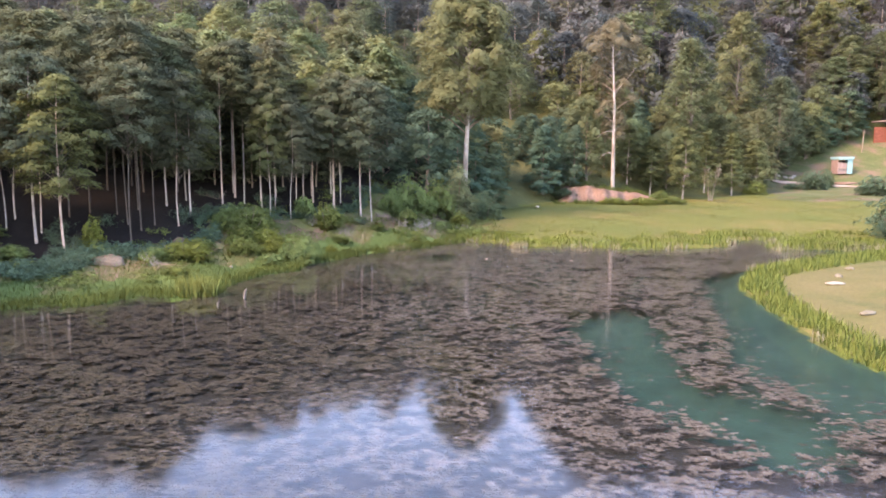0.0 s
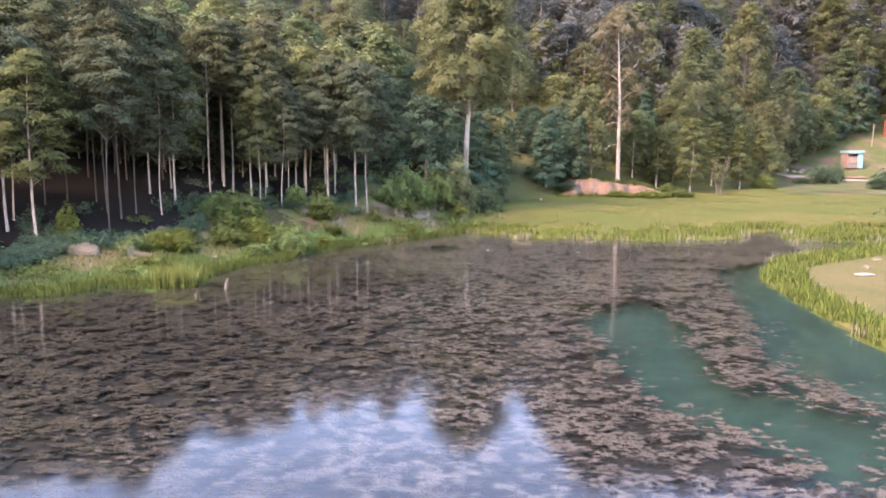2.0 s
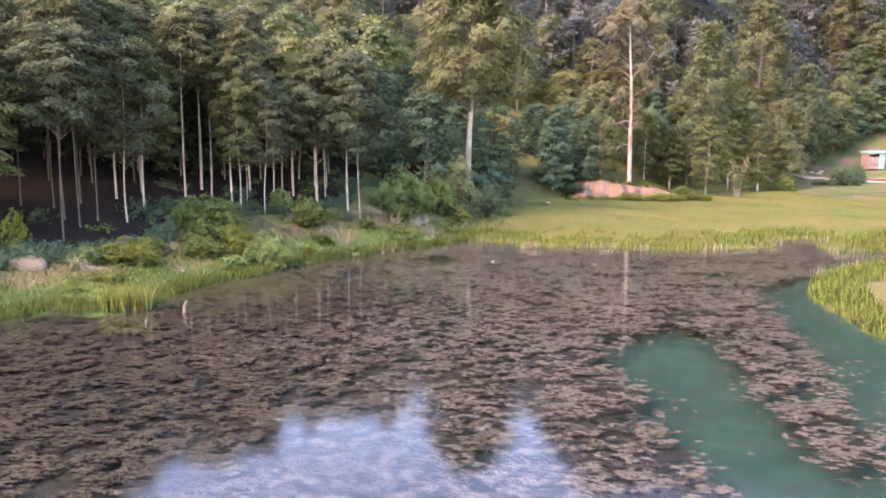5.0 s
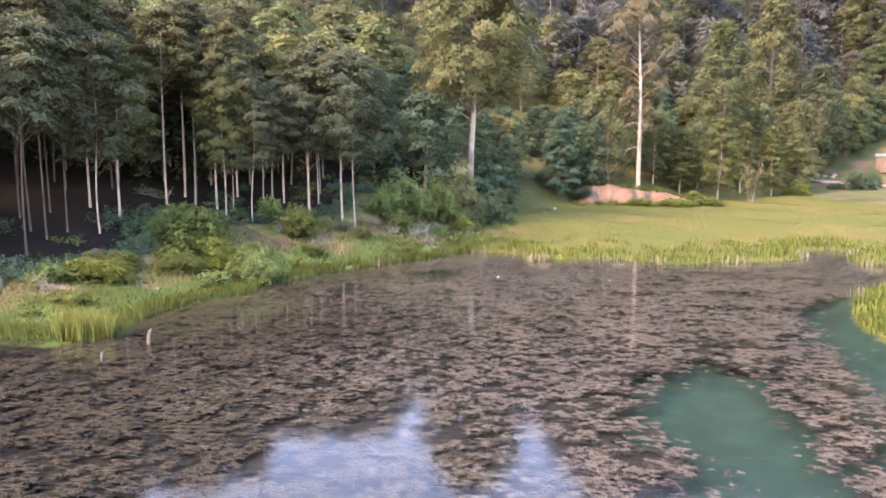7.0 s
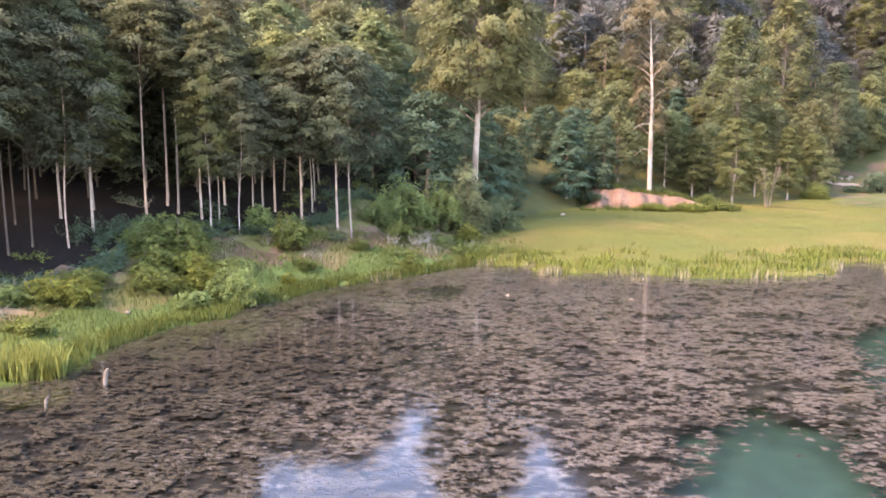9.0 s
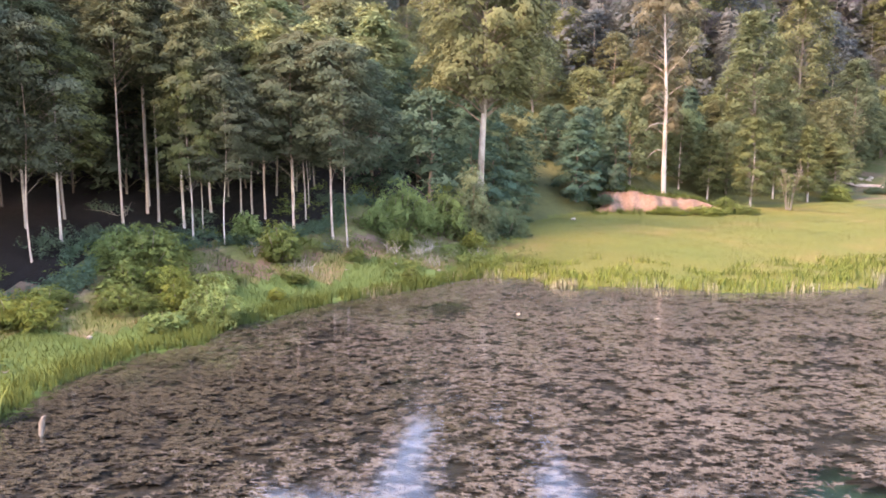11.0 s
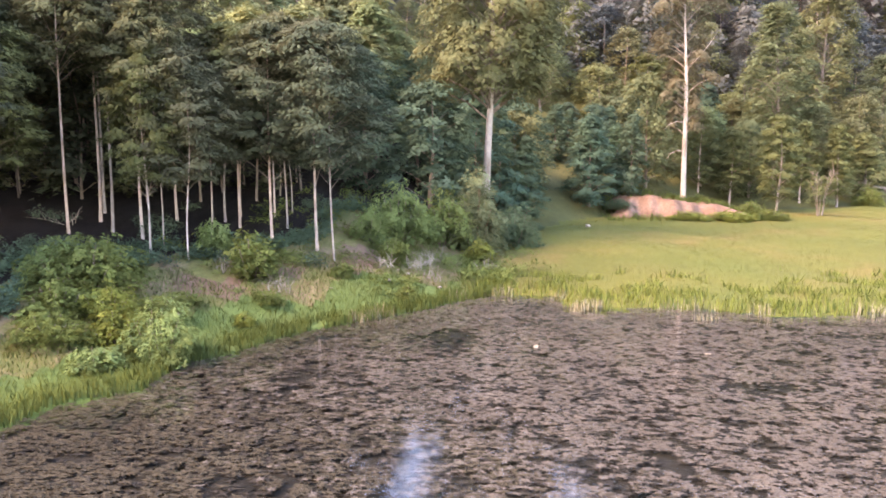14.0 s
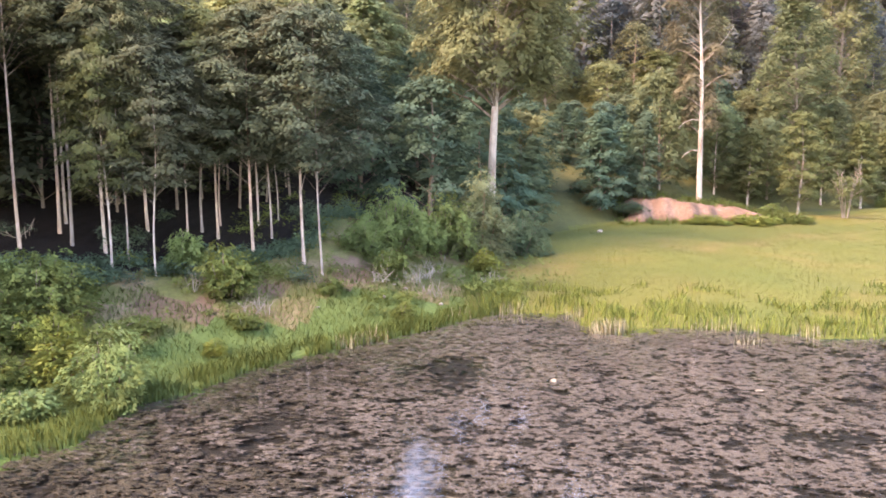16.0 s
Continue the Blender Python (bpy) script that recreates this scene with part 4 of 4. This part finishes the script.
for px, py, w, h, kind, label in [
        (-25.3, 48.7, 1.5, 2.8, "lime", "small upright bright green bush"),
        (-19.2, 49.4, 3.8, 1.9, "lime", "low spreading lime-green bush on the bank"),
        (-17.0, 57.4, 5.4, 3.2, "shrub", "large mixed green bush under the trees"),
        (-15.1, 55.2, 3.1, 2.2, "lime", "bright green bush before a larger one"),
        (-12.0, 53.2, 3.2, 2.9, "dusk", "leafy bush leaning over the water's edge"),
        (-11.4, 62.6, 2.8, 3.0, "shrub", "rounded bush beside pale trunks"),
        (-13.8, 64.2, 2.0, 2.8, "dusk", "dark bush between the trunks"),
        (-4.9, 69.8, 2.0, 2.2, "shrub", "yellowish bush beside bare ground"),
        (-5.2, 74.6, 5.2, 5.0, "dusk", "dense dark shrub thicket"),
        (-2.2, 78.2, 5.0, 5.2, "dusk", "dense green shrub thicket"),
        (3.2, 84.0, 4.6, 4.2, "dark", "dense dark shrub thicket"),
        (0.4, 76.6, 2.6, 1.7, "lime", "yellowish bush at the sapling's foot"),
        (-20.6, 47.6, 1.8, 1.2, "dusk", "low dark bush on the bank"),
        (-29.5, 45.5, 3.2, 1.3, "dusk", "low dark bush on the bank"),
        (22.6, 102.2, 4.6, 1.3, "lime", "low scrub before the clay bank"),
        (31.4, 102.8, 4.2, 1.4, "shrub", "low scrub before the clay bank"),
        (27.2, 102.4, 5.4, 1.5, "lime", "low scrub before the clay bank"),
        (41.5, 66.5, 7.0, 6.0, "dark", "large dark bush by the channel"),
        (62.5, 126, 5.5, 4.6, "dark", "dark bush in front of the kiosk"),
        (66.5, 114, 6.0, 4.5, "dark", "dark bush beside the track"),
        (67.6, 131.2, 3.2, 4.2, "dark", "dark upright bush beside the kiosk"),
        (59.6, 127.4, 3.4, 1.6, "dark", "low green bush beside the track")]:
    put_bush(px, py, w, h, kind, label)
bush("sapling", bush_parts(260, 5.2, 7.8, 13, 80, 22, 0.19, LEAF_SAGE, RED_STEM), Matrix.Translation((0.1, 79.4, float(ground(0.1, 79.4)) - 0.05)), "light-leaved sapling with many thin reddish stems")

more = [(-13.9, 53.8, 2.6, 1.9, "lime"), (-16.6, 54.2, 2.8, 2.0, "shrub"), (-18.6, 57.4, 3.0, 2.4, "dusk"), (-0.6, 86.5, 3.6, 3.0, "dusk"), (-15.9, 52.4, 3.0, 1.6, "shrub"), (-13.6, 51.4, 2.0, 1.2, "dusk"), (-13.4, 56.4, 2.2, 1.4, "shrub"), (-6.6, 72.0, 3.0, 2.8, "dusk"), (-9.9, 60.4, 1.6, 1.0, "shrub"),
    (-7.2, 65.5, 1.7, 0.9, "shrub"), (-13.2, 58.0, 1.8, 0.9, "shrub"), (-18.9, 51.4, 2.4, 1.5, "shrub"), (-10.4, 58.2, 1.2, 0.8, "lime"),
    (-3.6, 64.6, 1.4, 1.1, "shrub"), (-33.5, 48.2, 4.0, 1.8, "dusk"), (-18.0, 45.0, 1.8, 0.8, "shrub"), (5.2, 95.6, 3.6, 1.2, "dark"), (16.1, 106.0, 4.0, 1.4, "dark"), (46, 72, 6, 4.5, "dark"), (30.5, 106, 3.6, 2.2, "shrub"), (48.5, 116, 4.0, 3.0, "shrub")]
for px, py, w, h, kind in more:
    put_bush(px, py, w, h, kind, "dark leafy shrub at the wood's edge" if kind in ("dusk", "dark") else "leafy green shrub on the grassy bank")

def undergrowth(seed, count, material, label, h, test):
    rng = np.random.default_rng(seed)
    x, y = scatter(seed, count, -40, 8, 34, 92, test)
    z = ground(x, y)
    c = np.stack([x, y, z + rng.uniform(0.05, h, len(x))], 1)
    c = np.concatenate([c, c + np.stack([rng.normal(0, 0.25, len(x)), rng.normal(0, 0.25, len(x)), rng.uniform(-0.1, 0.25, len(x))], 1)])
    q = sprays(rng, c, rng.normal(0, 1, (len(c), 3)), 14, 0.24, 0.16, 0.3, 0.4, 0.24, 0.5)
    return tagged(new("undergrowth", leaf_mesh("undergrowth", q, material)), label, "undergrowth", kind="stuff")


undergrowth(51, 13000, LEAF_SHRUB, "low green undergrowth along the bank", 0.45, lambda x, y, d: (x < 3) & (d > 2.2) & (d < 10.5) & (value_noise(x, y, 1.6, 21) > 0.66))
undergrowth(52, 24000, LEAF_DARK, "dark undergrowth at the edge of the wood", 0.5, lambda x, y, d: (x < -5) & (d > 6) & (d < 16) & (value_noise(x, y, 2.2, 22) > 0.72))
undergrowth(53, 5000, LEAF_SHRUB, "mixed green undergrowth at the wood's edge", 0.7, lambda x, y, d: (x > -14) & (x < 5) & (y > 64) & (y < 86) & (d > 6) & (d < 20) & (value_noise(x, y, 1.8, 23) > 0.5))
undergrowth(54, 90000, LEAF_DARK, "low dark herbs where grass meets leaf litter", 0.4, lambda x, y, d: (x < -3) & (np.abs(d - np.interp(x, [-30, -18, -12, -6], [7.0, 8.5, 9.5, 15]) - 2 * waves(x * 2, y * 2)) < 1.1) & (value_noise(x, y, 0.9, 24) > 0.35))

# ---- pale bare shrub at the meadow's edge ----
rb = np.random.default_rng(77)
root = new("bare_shrub")
for k in range(8):
    v, f = [], []
    az, ln = k * 1.3, rb.uniform(3.4, 5.4)
    d = Vector((math.cos(az), math.sin(az) * 0.5, 0)) * rb.uniform(0.3, 0.7)
    pts = [Vector((0, 0, -0.1)) + d * 0.5, d * 1.1 + Vector((0, 0, ln * 0.45)), d * 2.4 + Vector((0, 0, ln))]
    tube(v, f, pts, [0.04, 0.028, 0.008], 6)
    for j in range(5):
        a = pts[1].lerp(pts[2], j / 5)
        tube(v, f, [a, a + Vector(rb.normal(0, 0.35, 3)) + Vector((0, 0, 0.5))], [0.03, 0.008], 4)
    part("branch", mesh_of("branch", v, f, [GREY_BARK], None, True), root)
c = [Vector((rb.normal(0, 0.8), rb.normal(0, 0.5), rb.uniform(1.2, 4.2))) for _ in range(210)]
part("foliage", leaf_mesh("foliage", sprays(rb, c, [Vector((q.x, q.y, 0.1)) for q in c], 8, 0.3, 0.2), LEAF_LIGHT), root)
root.matrix_basis = placed(37.5, 105.4)
tagged(root, "pale half-bare shrub standing in meadow grass", "shrub")


# ---- small things on the bank and the water ----
def lump(seed, sx, sy, sz, material, name, detail=3):
    bm = bmesh.new()
    bmesh.ops.create_icosphere(bm, subdivisions=detail, radius=1)
    for q in bm.verts:
        k = 1 + 0.28 * noise.noise(q.co * 1.3 + Vector((seed, 0, 0))) + 0.08 * noise.noise(q.co * 4 + Vector((0, seed, 0)))
        q.co = Vector((q.co.x * sx * k, q.co.y * sy * k, q.co.z * sz * k))
    me = bpy.data.meshes.new(name)
    bm.to_mesh(me)
    bm.free()
    me.materials.append(material)
    me.polygons.foreach_set("use_smooth", [True] * len(me.polygons))
    return me


EARTH = rough_mat("bare_earth", [(0.3, (0.085, 0.064, 0.042)), (0.7, (0.135, 0.102, 0.07))], 1.2, 9.0, 0.7)
OLD_WOOD = rough_mat("weathered_wood", [(0.3, (0.06, 0.05, 0.04)), (0.7, (0.125, 0.108, 0.09))], 5.0, 25.0, 0.5, 0.85, (1, 1, 0.3))
STONE = rough_mat("grey_stone", [(0.3, (0.08, 0.07, 0.045)), (0.7, (0.14, 0.122, 0.085))], 3.0, 20.0, 0.3)
CHALK = rough_mat("weathered_white", [(0.3, (0.14, 0.12, 0.09)), (0.7, (0.24, 0.21, 0.165))], 3.0, 20.0, 0.3)
mound = new("earth_mound", lump(3, 1.25, 0.85, 0.55, EARTH, "earth_mound", 4))
mound.matrix_basis = pose(-23.1, 46.0, float(ground(-23.1, 46.0)) - 0.05)
tagged(mound, "rounded mound of bare pinkish earth on the bank", "mound")
for i, (px, py, sx, sy) in enumerate([(22.9, 42.6, 0.6, 0.24), (20.1, 34.2, 0.5, 0.25), (27.1, 48.6, 0.3, 0.3), (18.8, 39.5, 0.35, 0.2), (24.5, 45.2, 0.3, 0.2), (-15.9, 49.3, 0.16, 0.12), (-3.9, 68.4, 0.14, 0.12), (-4.8, 66.4, 0.12, 0.1), (-2.0, 67.5, 0.13, 0.1), (1.2, 70.5, 0.12, 0.1), (10.8, 94.2, 0.3, 0.25), (62.9, 137.4, 0.6, 0.5), (63.8, 136.8, 0.5, 0.4), (61.8, 138.2, 0.55, 0.4), (64.6, 137.6, 0.4, 0.35)]):
    st = new("stone", lump(30 + i, sx, sy, 0.14 - 0.05 * (4 < i < 10) + 0.2 * (i > 10), STONE if 0 < i < 5 else CHALK, "stone", 2))
    st.matrix_basis = pose(px, py, float(ground(px, py)) + 0.05 + 0.25 * (i == 10), 0, 0, 25 * i)
    tagged(st, "pale flat stone lying on sandy ground" if i < 1 else "flat grey stone lying on sandy ground" if i < 5 else "small pale stone in the grass" if i < 11 else "pale boulder heaped beside the track", "stone")
for px, py in [(2.41, 55.4), (8.92, 54.3), (-16.6, 44.9), (-5.6, 68.0), (-4.5, 68.6), (-10.6, 62.0), (-7.5, 63.4), (-10.4, 69.4), (-18.1, 51.5), (-12.8, 51.9), (-6.3, 67.2)]:
    bm = bmesh.new()
    bmesh.ops.create_grid(bm, x_segments=4, y_segments=3, size=0.08)
    for q in bm.verts:
        q.co.z = 0.05 + 0.06 * noise.noise(q.co * 9 + Vector((px, 0, 0)))
        q.co.x *= 1.3
    bmesh.ops.solidify(bm, geom=bm.faces[:], thickness=0.02)
    me = bpy.data.meshes.new("litter")
    bm.to_mesh(me)
    bm.free()
    me.materials.append(CHALK)
    lt = new("litter", me)
    lt.matrix_basis = pose(px, py, max(0.0, float(ground(px, py))) - 0.01, 0, 0, px * 40)
    tagged(lt, "crumpled scrap of white litter floating on weed" if px > 0 else "crumpled scrap of white litter on the bank", "litter")

v, f = [], []
tube(v, f, [(0, 0, -0.4), (0.0, 0, 0.1), (0.05, 0, 0.42), (0.12, 0, 0.62), (0.2, 0, 0.68)], [0.075, 0.085, 0.10, 0.06, 0.02], 8)
stake = new("wooden_stake", mesh_of("wooden_stake", v, f, [OLD_WOOD], None, True))
stake.matrix_basis = pose(-12.1, 39.65, 0) @ Matrix.Scale(0.85, 4)
tagged(stake, "short weathered grey stake standing in shallow water", "stake")
v, f = [], []
tube(v, f, [(0, 0, -0.3), (0.05, 0.02, 0.12), (0.25, 0.1, 0.2)], [0.05, 0.05, 0.02], 6)
for px, py in [(-13.0, 37.7)]:
    st = new("wooden_stub", mesh_of("wooden_stub", v, f, [OLD_WOOD], None, True))
    st.matrix_basis = pose(px, py, 0, 0, 0, px * 50)
    tagged(st, "broken pale stub rising from the weed", "stub")


def twig_pile(seed, px, py, n, reach):
    rt = np.random.default_rng(seed)
    root = new("brushwood")
    for _ in range(n):
        v, f = [], []
        a = Vector((rt.normal(0, reach * 0.4), rt.normal(0, reach * 0.3), -0.05))
        b = a + Vector((rt.normal(0, reach * 0.5), rt.normal(0, reach * 0.3), rt.uniform(0.3, 1.0)))
        m = a.lerp(b, 0.5) + Vector(rt.normal(0, 0.08, 3))
        tube(v, f, [a, m, b], [0.025, 0.018, 0.006], 4)
        for _ in range(2):
            tube(v, f, [m, m + Vector(rt.normal(0, 0.25, 3)) + Vector((0, 0, 0.15))], [0.012, 0.004], 3)
        part("twig", mesh_of("twig", v, f, [CHALK]), root)
    root.matrix_basis = placed(px, py)
    return tagged(root, "tangle of bleached dead twigs on the bank", "brushwood")


for i, (px, py, n, reach) in enumerate([(-3.9, 69.9, 16, 1.0), (-2.4, 68.6, 14, 1.1), (-13.7, 56.6, 6, 0.5), (-9.6, 61.6, 10, 0.7), (-20.4, 46.2, 10, 0.8), (1.0, 73.0, 12, 0.9), (-5.4, 68.4, 12, 0.8), (-3.4, 71.4, 14, 1.0), (-2.8, 73.6, 10, 0.9), (-12.8, 62.4, 8, 0.6), (-20.6, 49.0, 7, 0.5), (-21.3, 63.8, 7, 1.2)]):
    twig_pile(400 + i, px, py, n, reach)


# ---- track, kiosk and pavilion beyond the meadow ----
def box_mesh(name, x0, x1, y0, y1, z0, z1, material, bevel=0.02):
    bm = bmesh.new()
    bmesh.ops.create_cube(bm, size=1)
    for q in bm.verts:
        q.co = Vector(((q.co.x + 0.5) * (x1 - x0) + x0, (q.co.y + 0.5) * (y1 - y0) + y0, (q.co.z + 0.5) * (z1 - z0) + z0))
    bmesh.ops.bevel(bm, geom=bm.edges[:], offset=bevel, segments=1, affect="EDGES")
    me = bpy.data.meshes.new(name)
    bm.to_mesh(me)
    bm.free()
    me.materials.append(material)
    return me


DUST = rough_mat("dusty_track", [(0.3, (0.2, 0.15, 0.11)), (0.7, (0.29, 0.225, 0.17))], 0.8, 6.0, 0.4)
line = [(53.5, 133.6), (57, 134.8), (61.1, 135.0), (66.3, 133.4), (70, 132.3), (73, 131.2), (80, 129.6), (90, 130)]
v, f = [], []
for i, (px, py) in enumerate(line):
    for o in (-0.6, -0.2, 0.2, 0.6):
        v.append((px + 0.3 * o, py + o, float(ground(px + 0.3 * o, py + o)) + 0.1))
for i in range(len(line) - 1):
    for j in range(3):
        f.append((4 * i + j, 4 * i + 4 + j, 4 * i + 5 + j, 4 * i + 1 + j))
tagged(new("track", mesh_of("track", v, f, [DUST], None, True)), "pale dirt track at the meadow's far edge", "track", kind="structure")

TEAL = rough_mat("turquoise_paint", [(0.3, (0.12, 0.215, 0.2)), (0.7, (0.165, 0.265, 0.25))], 1.5, 14.0, 0.1, 0.7)
CREAM = rough_mat("cream_boards", [(0.3, (0.15, 0.095, 0.078)), (0.7, (0.21, 0.15, 0.125))], 1.5, 14.0, 0.2, 0.7)
RUST = rough_mat("red_boards", [(0.3, (0.12, 0.035, 0.02)), (0.7, (0.18, 0.06, 0.036))], 1.5, 12.0, 0.3, 0.8, (1, 1, 4))
PALEWOOD = rough_mat("pale_timber", [(0.3, (0.12, 0.095, 0.065)), (0.7, (0.18, 0.145, 0.105))], 2.0, 12.0, 0.3, 0.8)
kiosk = new("kiosk")
part("front_wall", box_mesh("front_wall", -2.0, 0.55, -1.4, -1.25, 0, 2.2, CREAM), kiosk, "cream boarded front")
part("counter", box_mesh("counter", -1.9, 0.5, -1.75, -1.42, 1.0, 1.08, PALEWOOD), kiosk)
part("side_wall", box_mesh("side_wall", 0.57, 2.1, -1.5, -1.3, 0, 2.85, TEAL), kiosk, "turquoise painted panel")
part("side_wall", box_mesh("side_wall", 1.95, 2.1, -1.29, 1.4, 0, 2.85, TEAL), kiosk, "turquoise painted panel")
part("back_wall", box_mesh("back_wall", -2.0, 1.94, 1.25, 1.4, 0, 2.7, CREAM), kiosk)
part("side_wall", box_mesh("side_wall", -2.15, -2.01, -1.4, 1.24, 0, 2.7, CREAM), kiosk)
part("roof", box_mesh("roof", -2.3, 2.2, -1.9, 1.6, 2.86, 3.4, TEAL, 0.06), kiosk, "turquoise flat roof")
part("shelf", box_mesh("shelf", 2.11, 2.7, -1.2, -0.6, 1.2, 1.32, CREAM), kiosk)
kiosk.matrix_basis = pose(73.8, 138, float(ground(73.8, 138)) - 0.1, 0, 0, 4) @ Matrix.Diagonal((0.68, 0.8, 0.95, 1))
tagged(kiosk, "small turquoise and cream kiosk on the slope", "kiosk")
step = new("stone_slab", lump(61, 2.4, 0.9, 0.28, CLAY, "stone_slab"))
step.matrix_basis = pose(72.2, 133.4, float(ground(72.2, 133.4)))
tagged(step, "reddish slab of bare ground below the kiosk", "slab")

pav = new("pavilion")
for px in (0, 3.2, 6.4):
    part("post", box_mesh("post", px - 0.13, px + 0.13, -0.13, 0.13, 0, 4.6, PALEWOOD), pav)
    v, f = [], []
    tube(v, f, [(px + 0.1, 0, 3.3), (px + 1.1, 0, 4.55)], [0.09, 0.09], 6)
    part("brace", mesh_of("brace", v, f, [PALEWOOD]), pav)
part("beam", box_mesh("beam", -0.8, 7.6, -0.2, 0.2, 4.61, 4.95, PALEWOOD), pav)
part("roof", box_mesh("roof", -1.2, 8.0, -0.8, 5.0, 4.96, 5.25, CREAM, 0.08), pav, "pale flat roof")
part("wall", box_mesh("wall", -2.4, 7.6, 2.2, 2.4, -0.5, 3.9, RUST), pav, "red-brown boarded wall")
part("floor", box_mesh("floor", -0.8, 7.6, -0.6, 4.6, -0.6, -0.01, RUST), pav)
pav.matrix_basis = pose(90.2, 150, float(ground(90.2, 150)) + 0.2, 0, 0, 6)
tagged(pav, "open timber pavilion with red-brown back wall", "pavilion")
v, f = [], []
tube(v, f, [(0, 0, -0.3), (0.15, 0, 2.2), (0.2, 0, 4.4)], [0.12, 0.1, 0.08], 6)
pole = new("wooden_pole", mesh_of("wooden_pole", v, f, [PALEWOOD], None, True))
pole.matrix_basis = placed(83.0, 148)
tagged(pole, "leaning pale wooden pole near the pavilion", "pole")

for px, py, h0, side, ln in [(1.1, 85.4, 12.3, -1, 2.4), (23.8, 108.6, 8.8, -1, 2.6), (23.8, 108.6, 5.6, -1, 2.2), (23.8, 108.6, 14.6, 1, 2.8)]:
    owner = [o for o in bpy.data.objects if o.name.startswith("tall_tree") and abs(o.matrix_basis.translation.x - px) < 0.1][0]
    v, f = [], []
    sx = owner.matrix_basis.inverted().to_3x3() @ Vector((side, -0.25, 0))
    b = Vector((0, 0, h0))
    tube(v, f, [b, b + sx * ln * 0.4 + Vector((0, 0, 0.45 * ln if side > 0 else 0.1)), b + sx * ln * 0.75 + Vector((0, 0, 0.9 * ln if side > 0 else -0.25)), b + sx * ln + Vector((0, 0, 1.3 * ln if side > 0 else -0.9))], [0.07, 0.055, 0.035, 0.012], 6)
    part("dead_limb", mesh_of("dead_limb", v, f, [BARE_WOOD], None, True), owner, "bare bleached limb")
